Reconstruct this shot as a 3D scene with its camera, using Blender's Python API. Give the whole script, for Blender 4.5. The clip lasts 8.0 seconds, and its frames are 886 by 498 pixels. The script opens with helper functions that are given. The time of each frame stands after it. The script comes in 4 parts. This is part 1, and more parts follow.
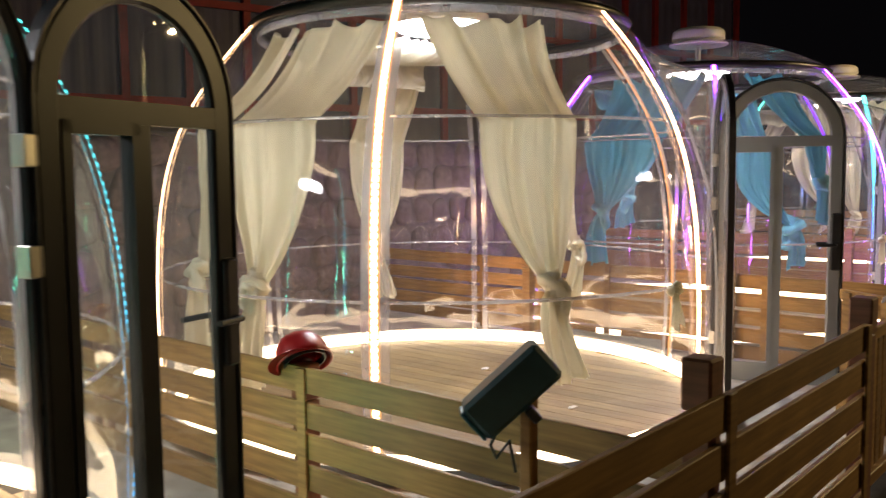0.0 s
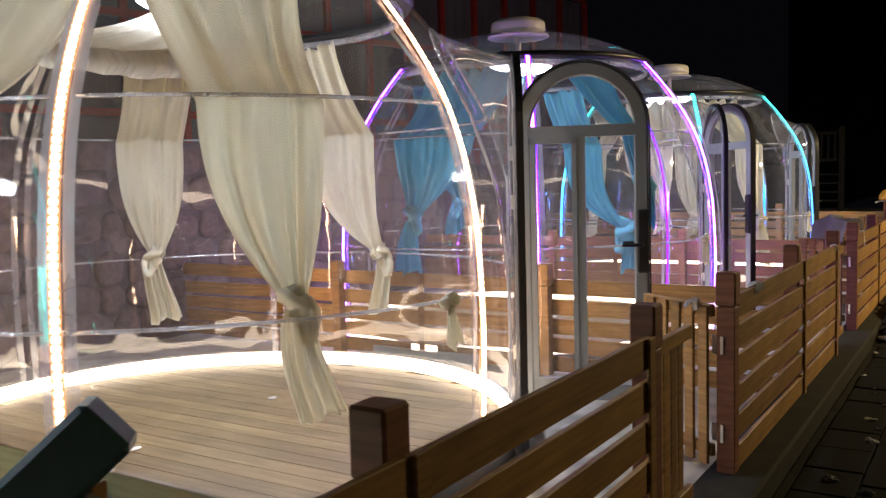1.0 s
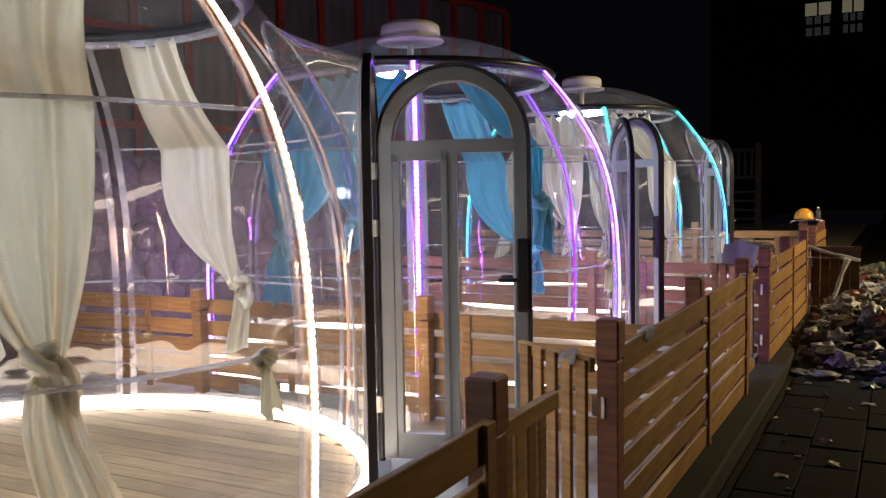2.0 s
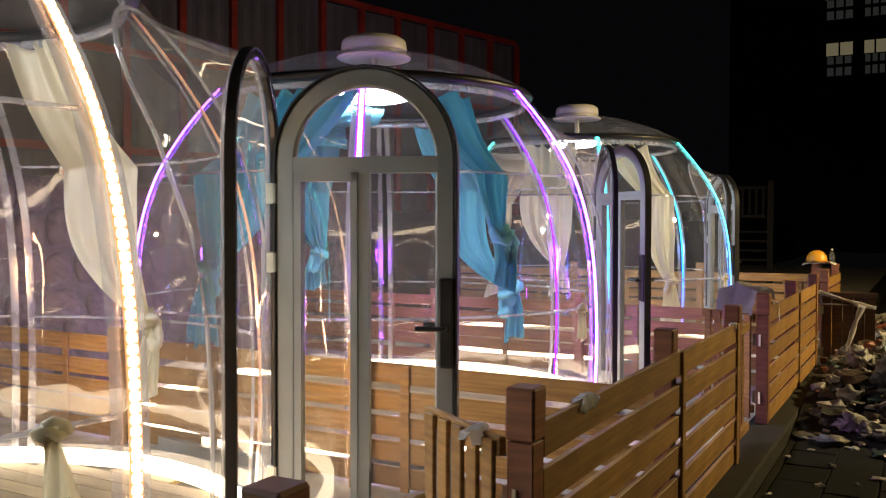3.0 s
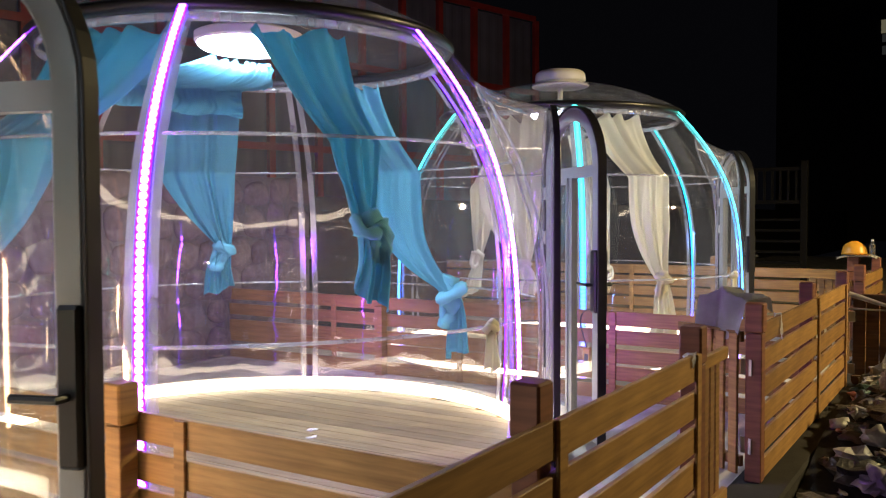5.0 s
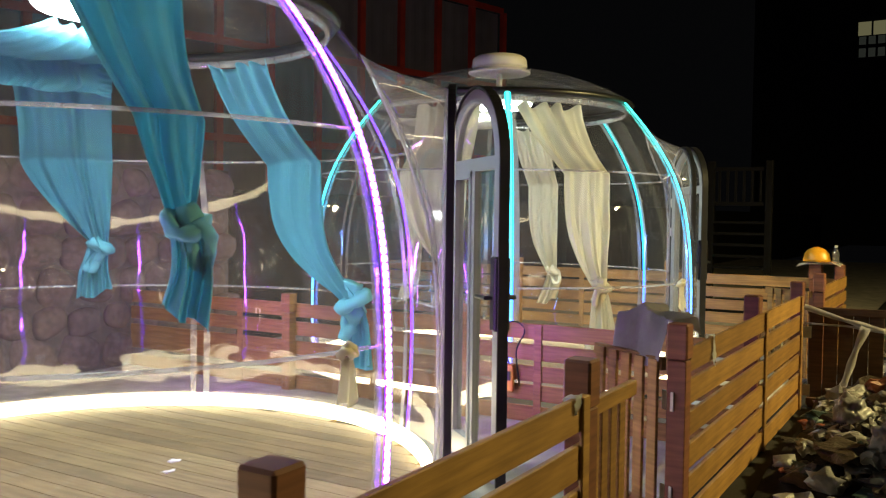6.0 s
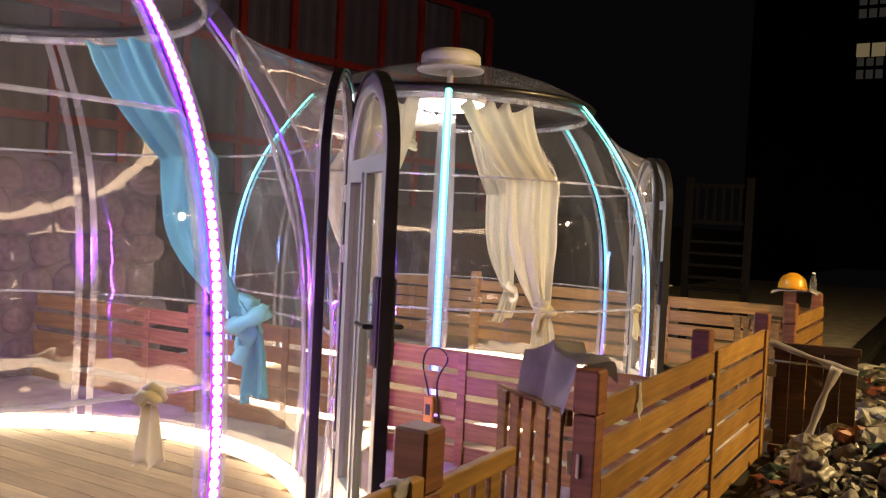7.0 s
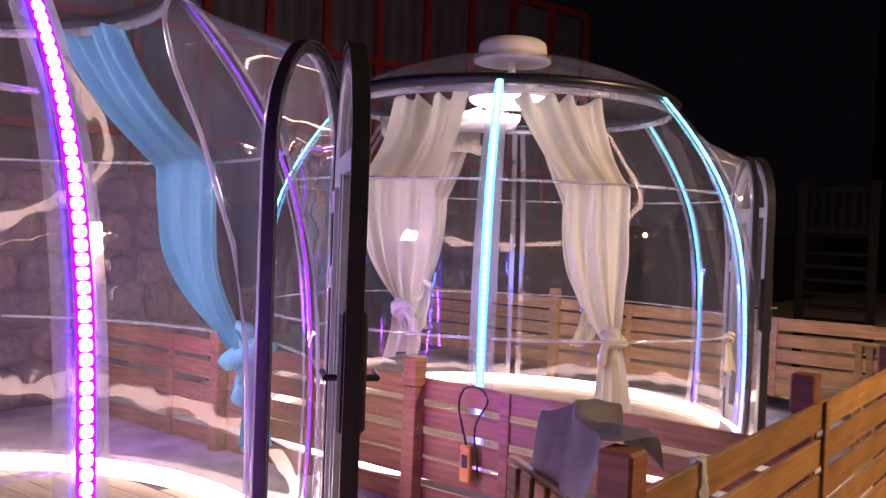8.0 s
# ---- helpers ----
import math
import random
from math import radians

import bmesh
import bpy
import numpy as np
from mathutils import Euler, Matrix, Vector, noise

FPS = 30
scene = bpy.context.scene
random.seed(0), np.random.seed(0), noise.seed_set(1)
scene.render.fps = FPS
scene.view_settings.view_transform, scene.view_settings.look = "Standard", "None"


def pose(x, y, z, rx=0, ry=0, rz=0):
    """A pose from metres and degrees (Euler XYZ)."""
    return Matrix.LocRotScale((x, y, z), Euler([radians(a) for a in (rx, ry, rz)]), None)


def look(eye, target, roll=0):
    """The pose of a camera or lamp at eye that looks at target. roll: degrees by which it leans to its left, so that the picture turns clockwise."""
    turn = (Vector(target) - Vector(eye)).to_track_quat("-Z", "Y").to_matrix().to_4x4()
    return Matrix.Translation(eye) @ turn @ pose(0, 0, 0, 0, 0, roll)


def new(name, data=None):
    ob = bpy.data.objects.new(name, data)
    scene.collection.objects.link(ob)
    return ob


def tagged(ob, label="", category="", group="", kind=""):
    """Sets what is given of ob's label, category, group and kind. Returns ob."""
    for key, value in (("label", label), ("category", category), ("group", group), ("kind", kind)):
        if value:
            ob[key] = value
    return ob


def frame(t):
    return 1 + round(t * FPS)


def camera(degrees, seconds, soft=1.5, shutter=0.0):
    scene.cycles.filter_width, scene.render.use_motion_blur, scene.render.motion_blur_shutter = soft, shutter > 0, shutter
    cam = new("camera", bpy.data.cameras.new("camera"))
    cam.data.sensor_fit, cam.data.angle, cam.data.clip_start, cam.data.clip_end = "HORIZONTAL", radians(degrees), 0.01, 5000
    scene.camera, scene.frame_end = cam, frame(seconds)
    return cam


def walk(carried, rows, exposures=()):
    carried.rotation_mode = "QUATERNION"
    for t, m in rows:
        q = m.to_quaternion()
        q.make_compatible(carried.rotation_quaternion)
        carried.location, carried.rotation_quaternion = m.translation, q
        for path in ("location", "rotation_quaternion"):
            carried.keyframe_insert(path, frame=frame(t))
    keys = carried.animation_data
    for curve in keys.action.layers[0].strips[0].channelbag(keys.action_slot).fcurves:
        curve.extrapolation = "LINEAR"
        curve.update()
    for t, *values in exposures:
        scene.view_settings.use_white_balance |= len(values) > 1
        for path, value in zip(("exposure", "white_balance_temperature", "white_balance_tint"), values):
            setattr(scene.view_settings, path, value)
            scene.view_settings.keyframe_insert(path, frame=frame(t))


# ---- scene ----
cam = camera(54.0, 8.0, soft=1.15, shutter=0.2)
PATH = [
    (0, (-0.35, 0.472, 1.571), (1.164, 1.767, 1.396), -0.5),
    (0.5, (0.23, 0.496, 1.468), (1.851, 1.659, 1.334), -1.8),
    (1, (0.679, 0.46, 1.473), (2.364, 1.527, 1.32), -1.5),
    (1.5, (1.152, 0.489, 1.493), (2.881, 1.485, 1.35), -1.2),
    (2, (1.586, 0.506, 1.523), (3.35, 1.439, 1.393), -1.0),
    (2.2, (1.762, 0.485, 1.493), (3.526, 1.422, 1.395), -0.3),
    (3.5, (3.009, 0.462, 1.491), (4.752, 1.442, 1.452), 0.1),
    (4.2, (3.694, 0.478, 1.472), (5.406, 1.511, 1.419), -0.5),
    (5.3, (4.789, 0.44, 1.484), (6.477, 1.51, 1.405), -0.0),
    (5.5, (4.985, 0.457, 1.499), (6.68, 1.516, 1.412), 0.3),
    (6, (5.498, 0.433, 1.487), (7.211, 1.461, 1.409), 0.7),
    (6.5, (5.955, 0.383, 1.509), (7.684, 1.385, 1.442), 1.9),
    (7, (6.427, 0.399, 1.517), (8.147, 1.418, 1.457), 2.8),
    (7.5, (6.934, 0.446, 1.544), (8.622, 1.518, 1.487), 2.8),
    (7.8, (7.233, 0.514, 1.553), (8.87, 1.662, 1.496), 2.5),
    (8, (7.444, 0.562, 1.547), (9.022, 1.79, 1.502), 2.2),
]
walk(cam, [(t, look(eye, target, roll)) for t, eye, target, roll in PATH], exposures=[(0, 0.83, 7150, 22), (1, 0.76, 6150, 21), (2, 0.76, 5850, 22), (3.5, 0.9, 6950, 14), (4.2, 0.9, 6550, 17), (5.5, 0.88, 6100, 15), (6.0, 0.9, 6900, 0), (6.5, 0.98, 7750, 5), (7, 0.94, 7600, 26), (7.5, 0.93, 6750, 49), (8, 0.77, 6350, 58)])

# ---------------------------------------------------------------- world and large lights
scene.cycles.transparent_max_bounces = 40
world = bpy.data.worlds.new("night")
world.use_nodes = True
scene.world = world
world.node_tree.nodes["Background"].inputs[0].default_value = (0.06, 0.06, 0.075, 1)
world.node_tree.nodes["Background"].inputs[1].default_value = 0.015


def lamp(name, kind, m, power, color, size=0.3, spread=None):
    d = bpy.data.lights.new(name, kind)
    d.energy, d.color = power, color
    if kind == "AREA":
        d.size = size
        if spread:
            d.spread = radians(spread)
    else:
        d.shadow_soft_size = size
    ob = new(name, d)
    ob.matrix_world = m
    return ob


# ---------------------------------------------------------------- materials
def material(name, rough=0.6, metal=0.0):
    m = bpy.data.materials.new(name)
    m.use_nodes = True
    nt = m.node_tree
    b = nt.nodes["Principled BSDF"]
    b.inputs["Roughness"].default_value = rough
    b.inputs["Metallic"].default_value = metal
    return m, nt, b


def coords(nt, scale):
    tc = nt.nodes.new("ShaderNodeTexCoord")
    mp = nt.nodes.new("ShaderNodeMapping")
    mp.inputs["Scale"].default_value = scale
    nt.links.new(tc.outputs["Object"], mp.inputs[0])
    return mp.outputs[0]


def noise_tex(nt, vec, scale, detail=4.0):
    n = nt.nodes.new("ShaderNodeTexNoise")
    n.inputs["Scale"].default_value = scale
    n.inputs["Detail"].default_value = detail
    nt.links.new(vec, n.inputs["Vector"])
    return n.outputs["Fac"]


def ramp(nt, fac, stops):
    r = nt.nodes.new("ShaderNodeValToRGB")
    els = r.color_ramp.elements
    while len(els) < len(stops):
        els.new(0.5)
    for e, (p, c) in zip(els, stops):
        e.position, e.color = p, (*c, 1)
    nt.links.new(fac, r.inputs[0])
    return r.outputs[0]


def mix(nt, fac, a, b, how="MIX"):
    n = nt.nodes.new("ShaderNodeMix")
    n.data_type, n.blend_type = "RGBA", how
    for sock, val in ((n.inputs[0], fac), (n.inputs[6], a), (n.inputs[7], b)):
        if isinstance(val, (int, float)):
            sock.default_value = val
        elif isinstance(val, tuple):
            sock.default_value = (*val, 1)
        else:
            nt.links.new(val, sock)
    return n.outputs[2]


def bump(nt, b, height, strength, distance=0.01):
    n = nt.nodes.new("ShaderNodeBump")
    n.inputs["Strength"].default_value = strength
    n.inputs["Distance"].default_value = distance
    nt.links.new(height, n.inputs["Height"])
    nt.links.new(n.outputs[0], b.inputs["Normal"])


def wood(name, dark, light, along=(1, 1, 14), rough=0.55, knots=True):
    m, nt, b = material(name, rough)
    v = coords(nt, along)
    grain = noise_tex(nt, v, 3.0, 8)
    c = ramp(nt, grain, [(0.3, dark), (0.7, light)])
    info = nt.nodes.new("ShaderNodeObjectInfo")
    tone = ramp(nt, info.outputs["Random"], [(0.0, (0.72, 0.66, 0.6)), (1.0, (1.12, 1.08, 1.0))])
    c = mix(nt, 1.0, c, tone, "MULTIPLY")
    big = noise_tex(nt, coords(nt, (1, 1, 1)), 2.3, 5)
    c = mix(nt, 0.55, c, ramp(nt, big, [(0.35, (0.55, 0.5, 0.45)), (0.65, (1, 1, 1))]), "MULTIPLY")
    if knots:
        vo = nt.nodes.new("ShaderNodeTexVoronoi")
        vo.inputs["Scale"].default_value = 3.1
        nt.links.new(coords(nt, (1, 1, 1)), vo.inputs["Vector"])
        k = ramp(nt, vo.outputs["Distance"], [(0.03, (0.25, 0.16, 0.1)), (0.075, (1, 1, 1))])
        c = mix(nt, 0.8, c, k, "MULTIPLY")
    nt.links.new(c, b.inputs["Base Color"])
    bump(nt, b, grain, 0.25, 0.004)
    return m


def plain(name, color, rough=0.5, metal=0.0, vary=0.25, scale=6.0, relief=0.1, spec=0.5):
    m, nt, b = material(name, rough, metal)
    b.inputs["Specular IOR Level"].default_value = spec
    f = noise_tex(nt, coords(nt, (1, 1, 1)), scale, 6)
    lo = tuple(c * (1 - vary) for c in color)
    hi = tuple(min(1, c * (1 + vary)) for c in color)
    nt.links.new(ramp(nt, f, [(0.3, lo), (0.7, hi)]), b.inputs["Base Color"])
    rr = nt.nodes.new("ShaderNodeMapRange")
    rr.inputs[3].default_value, rr.inputs[4].default_value = rough * 0.8, min(1, rough * 1.25)
    nt.links.new(f, rr.inputs[0])
    nt.links.new(rr.outputs[0], b.inputs["Roughness"])
    if relief:
        bump(nt, b, noise_tex(nt, coords(nt, (1, 1, 1)), scale * 8, 4), relief, 0.004)
    return m


def glowing(name, color, strength):
    m = bpy.data.materials.new(name)
    m.use_nodes = True
    nt = m.node_tree
    nt.nodes.clear()
    out = nt.nodes.new("ShaderNodeOutputMaterial")
    e = nt.nodes.new("ShaderNodeEmission")
    e.inputs[0].default_value, e.inputs[1].default_value = (*color, 1), strength
    nt.links.new(e.outputs[0], out.inputs[0])
    return m, nt, e


def clear_sheet(name, tint, rough=0.015, wave=0.3, gloss=0.4, scale=1.6, film=0.021, base=0.06):
    """Thin clear plastic: see-through, with the gloss of its surface and a film for dust and haze."""
    m = bpy.data.materials.new(name)
    m.use_nodes = True
    nt = m.node_tree
    nt.nodes.clear()
    out = nt.nodes.new("ShaderNodeOutputMaterial")
    tr = nt.nodes.new("ShaderNodeBsdfTransparent")
    tr.inputs[0].default_value = (*tint, 1)
    dust = nt.nodes.new("ShaderNodeBsdfTranslucent")
    dust.inputs[0].default_value = (0.8, 0.8, 0.82, 1)
    dust2 = nt.nodes.new("ShaderNodeBsdfDiffuse")
    dust2.inputs[0].default_value = (0.8, 0.8, 0.82, 1)
    both = nt.nodes.new("ShaderNodeMixShader")
    nt.links.new(dust.outputs[0], both.inputs[1])
    nt.links.new(dust2.outputs[0], both.inputs[2])
    gl = nt.nodes.new("ShaderNodeBsdfGlossy")
    gl.inputs["Roughness"].default_value = rough
    lw = nt.nodes.new("ShaderNodeLayerWeight")
    bm_ = nt.nodes.new("ShaderNodeBump")
    bm_.inputs["Strength"].default_value = wave
    bm_.inputs["Distance"].default_value = 0.03
    f = noise_tex(nt, coords(nt, (1, 1, 1)), scale, 2)
    nt.links.new(f, bm_.inputs["Height"])
    nt.links.new(bm_.outputs[0], gl.inputs["Normal"])
    pw = nt.nodes.new("ShaderNodeMath")
    pw.operation = "POWER"
    pw.inputs[1].default_value = 4.0
    nt.links.new(lw.outputs["Facing"], pw.inputs[0])
    mr = nt.nodes.new("ShaderNodeMapRange")
    mr.inputs[3].default_value, mr.inputs[4].default_value = base, gloss
    nt.links.new(pw.outputs[0], mr.inputs[0])
    dirt = nt.nodes.new("ShaderNodeMapRange")
    dirt.inputs[1].default_value, dirt.inputs[2].default_value = 0.3, 0.75
    dirt.inputs[3].default_value, dirt.inputs[4].default_value = film * 0.4, film * 1.5
    nt.links.new(noise_tex(nt, coords(nt, (1, 1, 0.35)), 3.0, 6), dirt.inputs[0])
    mx0 = nt.nodes.new("ShaderNodeMixShader")
    nt.links.new(dirt.outputs[0], mx0.inputs[0])
    nt.links.new(tr.outputs[0], mx0.inputs[1])
    nt.links.new(both.outputs[0], mx0.inputs[2])
    mx = nt.nodes.new("ShaderNodeMixShader")
    nt.links.new(mr.outputs[0], mx.inputs[0])
    nt.links.new(mx0.outputs[0], mx.inputs[1])
    nt.links.new(gl.outputs[0], mx.inputs[2])
    nt.links.new(mx.outputs[0], out.inputs[0])
    return m


def cloth(name, color, thin=0.4, weave=120.0):
    m = bpy.data.materials.new(name)
    m.use_nodes = True
    nt = m.node_tree
    b = nt.nodes["Principled BSDF"]
    b.inputs["Roughness"].default_value = 0.9
    f = noise_tex(nt, coords(nt, (1, 1, 0.3)), 5.0, 5)
    c = ramp(nt, f, [(0.3, tuple(x * 0.85 for x in color)), (0.7, color)])
    nt.links.new(c, b.inputs["Base Color"])
    bump(nt, b, noise_tex(nt, coords(nt, (1, 1, 1)), weave, 2), 0.15, 0.002)
    tl = nt.nodes.new("ShaderNodeBsdfTranslucent")
    nt.links.new(c, tl.inputs[0])
    mx = nt.nodes.new("ShaderNodeMixShader")
    mx.inputs[0].default_value = thin
    nt.links.new(b.outputs[0], mx.inputs[1])
    nt.links.new(tl.outputs[0], mx.inputs[2])
    nt.links.new(mx.outputs[0], nt.nodes["Material Output"].inputs[0])
    return m


PINE = wood("fence_pine", (0.22, 0.118, 0.032), (0.41, 0.235, 0.070))
REDWOOD = wood("stained_post", (0.15, 0.055, 0.03), (0.28, 0.11, 0.06))
DECK = wood("deck_board", (0.205, 0.15, 0.068), (0.325, 0.245, 0.125), along=(10, 0.8, 4), knots=False)
CLEAR = clear_sheet("clear_dome_plastic", (0.985, 0.98, 0.985), 0.012, 0.28, 0.45, 1.7, 0.032, 0.07)
CLEARTOP = clear_sheet("clear_roof_plastic", (0.93, 0.93, 0.94), 0.03, 0.2, 0.5, 1.6, 0.08)
# film raised to brighten the porch where its reflections fall short
HOOD = clear_sheet("clear_porch_plastic", (0.97, 0.965, 0.96), 0.02, 0.5, 0.85, 2.6, 0.14, 0.22)
PANE = clear_sheet("door_glass", (0.95, 0.97, 0.96), 0.01, 0.08, 0.5, 1.0, 0.025)
# film raised here too, to brighten the seam strips
RIB = clear_sheet("clear_rib_plastic", (0.92, 0.91, 0.93), 0.1, 0.2, 0.65, 5.0, 0.36, 0.16)
ALU = plain("grey_aluminium", (0.27, 0.285, 0.295), 0.34, 0.35, 0.08, 4, 0.02)
OLDWOOD = wood("old_brown_wood", (0.06, 0.03, 0.015), (0.13, 0.066, 0.033))
DARKALU = plain("dark_grey_aluminium", (0.03, 0.031, 0.038), 0.16, 0.2, 0.15, 5, 0.02)
# grey door metal with night shade put into its colour, first dome only
NIGHTALU = plain("night_dark_aluminium", (0.009, 0.010, 0.011), 0.34, 0.0, 0.15, 5, 0.02, 0.3)
BLACK = plain("black_gasket", (0.016, 0.016, 0.018), 0.35, 0.0, 0.3, 8, 0.05)
WHITEPAINT = plain("white_plastic", (0.72, 0.70, 0.66), 0.4, 0.0, 0.08, 5, 0.03)
STEEL = plain("bright_hinge_metal", (0.65, 0.63, 0.58), 0.3, 0.9, 0.1, 10, 0.03)
CREAM = cloth("cream_curtain_cloth", (0.84, 0.80, 0.645), 0.24)
BLUE = cloth("blue_curtain_cloth", (0.15, 0.49, 0.60), 0.06)
BLUESHEER = cloth("thin_blue_cloth", (0.20, 0.54, 0.65), 0.5)
CREAMSHEER = cloth("thin_cream_cloth", (0.82, 0.785, 0.68), 0.5)
# darker than bare concrete: the weak light on the kerb is in the colour
DIMCONCRETE = plain("concrete", (0.026, 0.024, 0.021), 0.9, 0, 0.35, 7, 0.5, 0.15)
PALE = plain("pale_plot_floor", (0.42, 0.38, 0.32), 0.8, 0, 0.3, 4, 0.4)
# near-black base stands for the unlit path, under a lamp that reaches it
PAVER = plain("unlit_paver", (0.007, 0.0067, 0.0063), 0.9, 0, 0.4, 9, 0.5, 0.08)
SOIL = plain("dark_soil", (0.018, 0.016, 0.014), 0.95, 0, 0.5, 11, 0.8, 0.1)
STONE = plain("brown_stone", (0.125, 0.093, 0.085), 0.8, 0, 0.35, 9, 0.6)
MORTAR = plain("mortar", (0.09, 0.074, 0.07), 0.9, 0, 0.25, 14, 0.6)
RED = plain("red_steel", (0.34, 0.03, 0.025), 0.5, 0.1, 0.3, 3, 0.05)
# violet spill from the light tapes is put into this base colour
SHEETING = plain("violet_spill_sheeting", (0.125, 0.115, 0.165), 0.5, 0.2, 0.25, 0.8, 0.0)
FLOORGLOW, _, _ = glowing("warm_white_light_tape", (1.0, 0.83, 0.55), 5.6)
LAMPGLOW, _, _ = glowing("ceiling_lamp_glow", (0.80, 0.93, 1.0), 42.0)


def glow_by_height(name, stops, strength):
    """Light tape whose chips differ in colour along the height."""
    m, nt, e = glowing(name, (1, 1, 1), strength)
    tc = nt.nodes.new("ShaderNodeTexCoord")
    sep = nt.nodes.new("ShaderNodeSeparateXYZ")
    nt.links.new(tc.outputs["Object"], sep.inputs[0])
    mr = nt.nodes.new("ShaderNodeMapRange")
    mr.inputs[1].default_value, mr.inputs[2].default_value = 0.0, 2.6
    nt.links.new(sep.outputs[2], mr.inputs[0])
    nt.links.new(ramp(nt, mr.outputs[0], stops), e.inputs[0])
    return m


TAPES = {
    "warm": (glow_by_height("warm_chips", [(0, (1, 0.66, 0.36)), (1, (1, 0.60, 0.30))], 7.0),
             glow_by_height("warm_tape", [(0, (1, 0.46, 0.18)), (1, (1, 0.42, 0.16))], 0.8)),
    "violet": (glow_by_height("violet_chips", [(0, (0.50, 0.115, 1.0)), (0.6, (0.45, 0.09, 1.0)), (1, (0.34, 0.055, 1.0))], 15.0),
               glow_by_height("violet_tape", [(0, (0.16, 0.012, 1.0)), (1, (0.13, 0.01, 1.0))], 3.0)),
    "cyan": (glow_by_height("cyan_chips", [(0.0, (0.30, 0.12, 1.0)), (0.25, (0.08, 0.30, 1.0)), (0.55, (0.05, 0.62, 0.95)), (1, (0.04, 0.75, 0.55))], 4.2),
             glow_by_height("cyan_tape", [(0.0, (0.14, 0.03, 1.0)), (0.35, (0.02, 0.20, 1.0)), (0.6, (0.01, 0.4, 0.8)), (1, (0.01, 0.5, 0.4))], 3.0)),
    "green": (glow_by_height("green_chips", [(0, (0.1, 0.4, 1.0)), (0.5, (0.06, 0.8, 0.6)), (1, (0.04, 0.75, 0.55))], 6.0),
              glow_by_height("green_tape", [(0, (0.02, 0.3, 0.8)), (1, (0.02, 0.55, 0.4))], 3.0)),
}


# ---------------------------------------------------------------- mesh helpers
def link(name, bm, mat, parent=None, label="", smooth=False):
    me = bpy.data.meshes.new(name)
    bm.to_mesh(me)
    bm.free()
    for mm in mat if isinstance(mat, (list, tuple)) else [mat]:
        me.materials.append(mm)
    if smooth:
        for p in me.polygons:
            p.use_smooth = True
    ob = new(name, me)
    if parent:
        ob.parent = parent
    if label:
        tagged(ob, label)
    return ob


def part(name, bm, mat, parent, label="", smooth=False):
    return link(name, bm, mat, parent, label, smooth)


def empty(name, m, label, category, group="", kind=""):
    ob = new(name)
    ob.empty_display_size = 0.1
    ob.matrix_world = m
    return tagged(ob, label, category, group, kind)


def box(bm, lo, hi, m=None, bevel=0.0):
    c = [(a + b) / 2 for a, b in zip(lo, hi)]
    s = [abs(b - a) for a, b in zip(lo, hi)]
    r = bmesh.ops.create_cube(bm, size=1, matrix=(m or Matrix()) @ Matrix.Translation(c) @ Matrix.Diagonal((*s, 1)))
    if bevel:
        es = {e for v in r["verts"] for e in v.link_edges}
        bmesh.ops.bevel(bm, geom=list(es), offset=bevel, segments=1, affect="EDGES", profile=0.5)
    return bm


def boxed(lo, hi, m=None, bevel=0.0):
    return box(bmesh.new(), lo, hi, m, bevel)


def tube(bm, pts, radius, sides=8, closed=False):
    """A round bar along a line of points."""
    pts = [Vector(p) for p in pts]
    n = len(pts)
    rings = []
    for i, p in enumerate(pts):
        a = pts[(i - 1) % n] if closed or i else p
        b = pts[(i + 1) % n] if closed or i < n - 1 else p
        d = (b - a).normalized()
        u = d.cross(Vector((0, 0, 1)))
        if u.length < 0.2:
            u = d.cross(Vector((0, 1, 0)))
        u.normalize()
        w = d.cross(u)
        rings.append([bm.verts.new(p + radius * (math.cos(k * math.tau / sides) * u + math.sin(k * math.tau / sides) * w)) for k in range(sides)])
    for i in range(n if closed else n - 1):
        r0, r1 = rings[i], rings[(i + 1) % n]
        for k in range(sides):
            bm.faces.new((r0[k], r0[(k + 1) % sides], r1[(k + 1) % sides], r1[k]))
    if not closed:
        bm.faces.new(rings[0][::-1])
        bm.faces.new(rings[-1])
    return bm


def flowing(pts, n=6):
    """Points of a smooth curve through those given."""
    p = [Vector(q) for q in pts]
    p = [2 * p[0] - p[1]] + p + [2 * p[-1] - p[-2]]
    out = []
    for a, b, c, d in zip(p, p[1:], p[2:], p[3:]):
        for k in range(n):
            t = k / n
            out.append(0.5 * (2 * b + (c - a) * t + (2 * a - 5 * b + 4 * c - d) * t * t + (3 * b - a - 3 * c + d) * t ** 3))
    return out + [p[-2]]


def lathe(bm, prof, n=64, a0=0.0, a1=math.tau):
    full = abs(a1 - a0 - math.tau) < 1e-6
    cols = []
    for i in range(n if full else n + 1):
        a = a0 + (a1 - a0) * i / n
        cols.append([bm.verts.new((r * math.cos(a), r * math.sin(a), z)) for r, z in prof])
    for i in range(n):
        c0, c1 = cols[i], cols[(i + 1) % len(cols)]
        for j in range(len(prof) - 1):
            if prof[j][0] < 1e-6 and prof[j + 1][0] < 1e-6:
                continue
            bm.faces.new((c0[j], c1[j], c1[j + 1], c0[j + 1]))
    bmesh.ops.remove_doubles(bm, verts=bm.verts, dist=1e-5)
    return bm


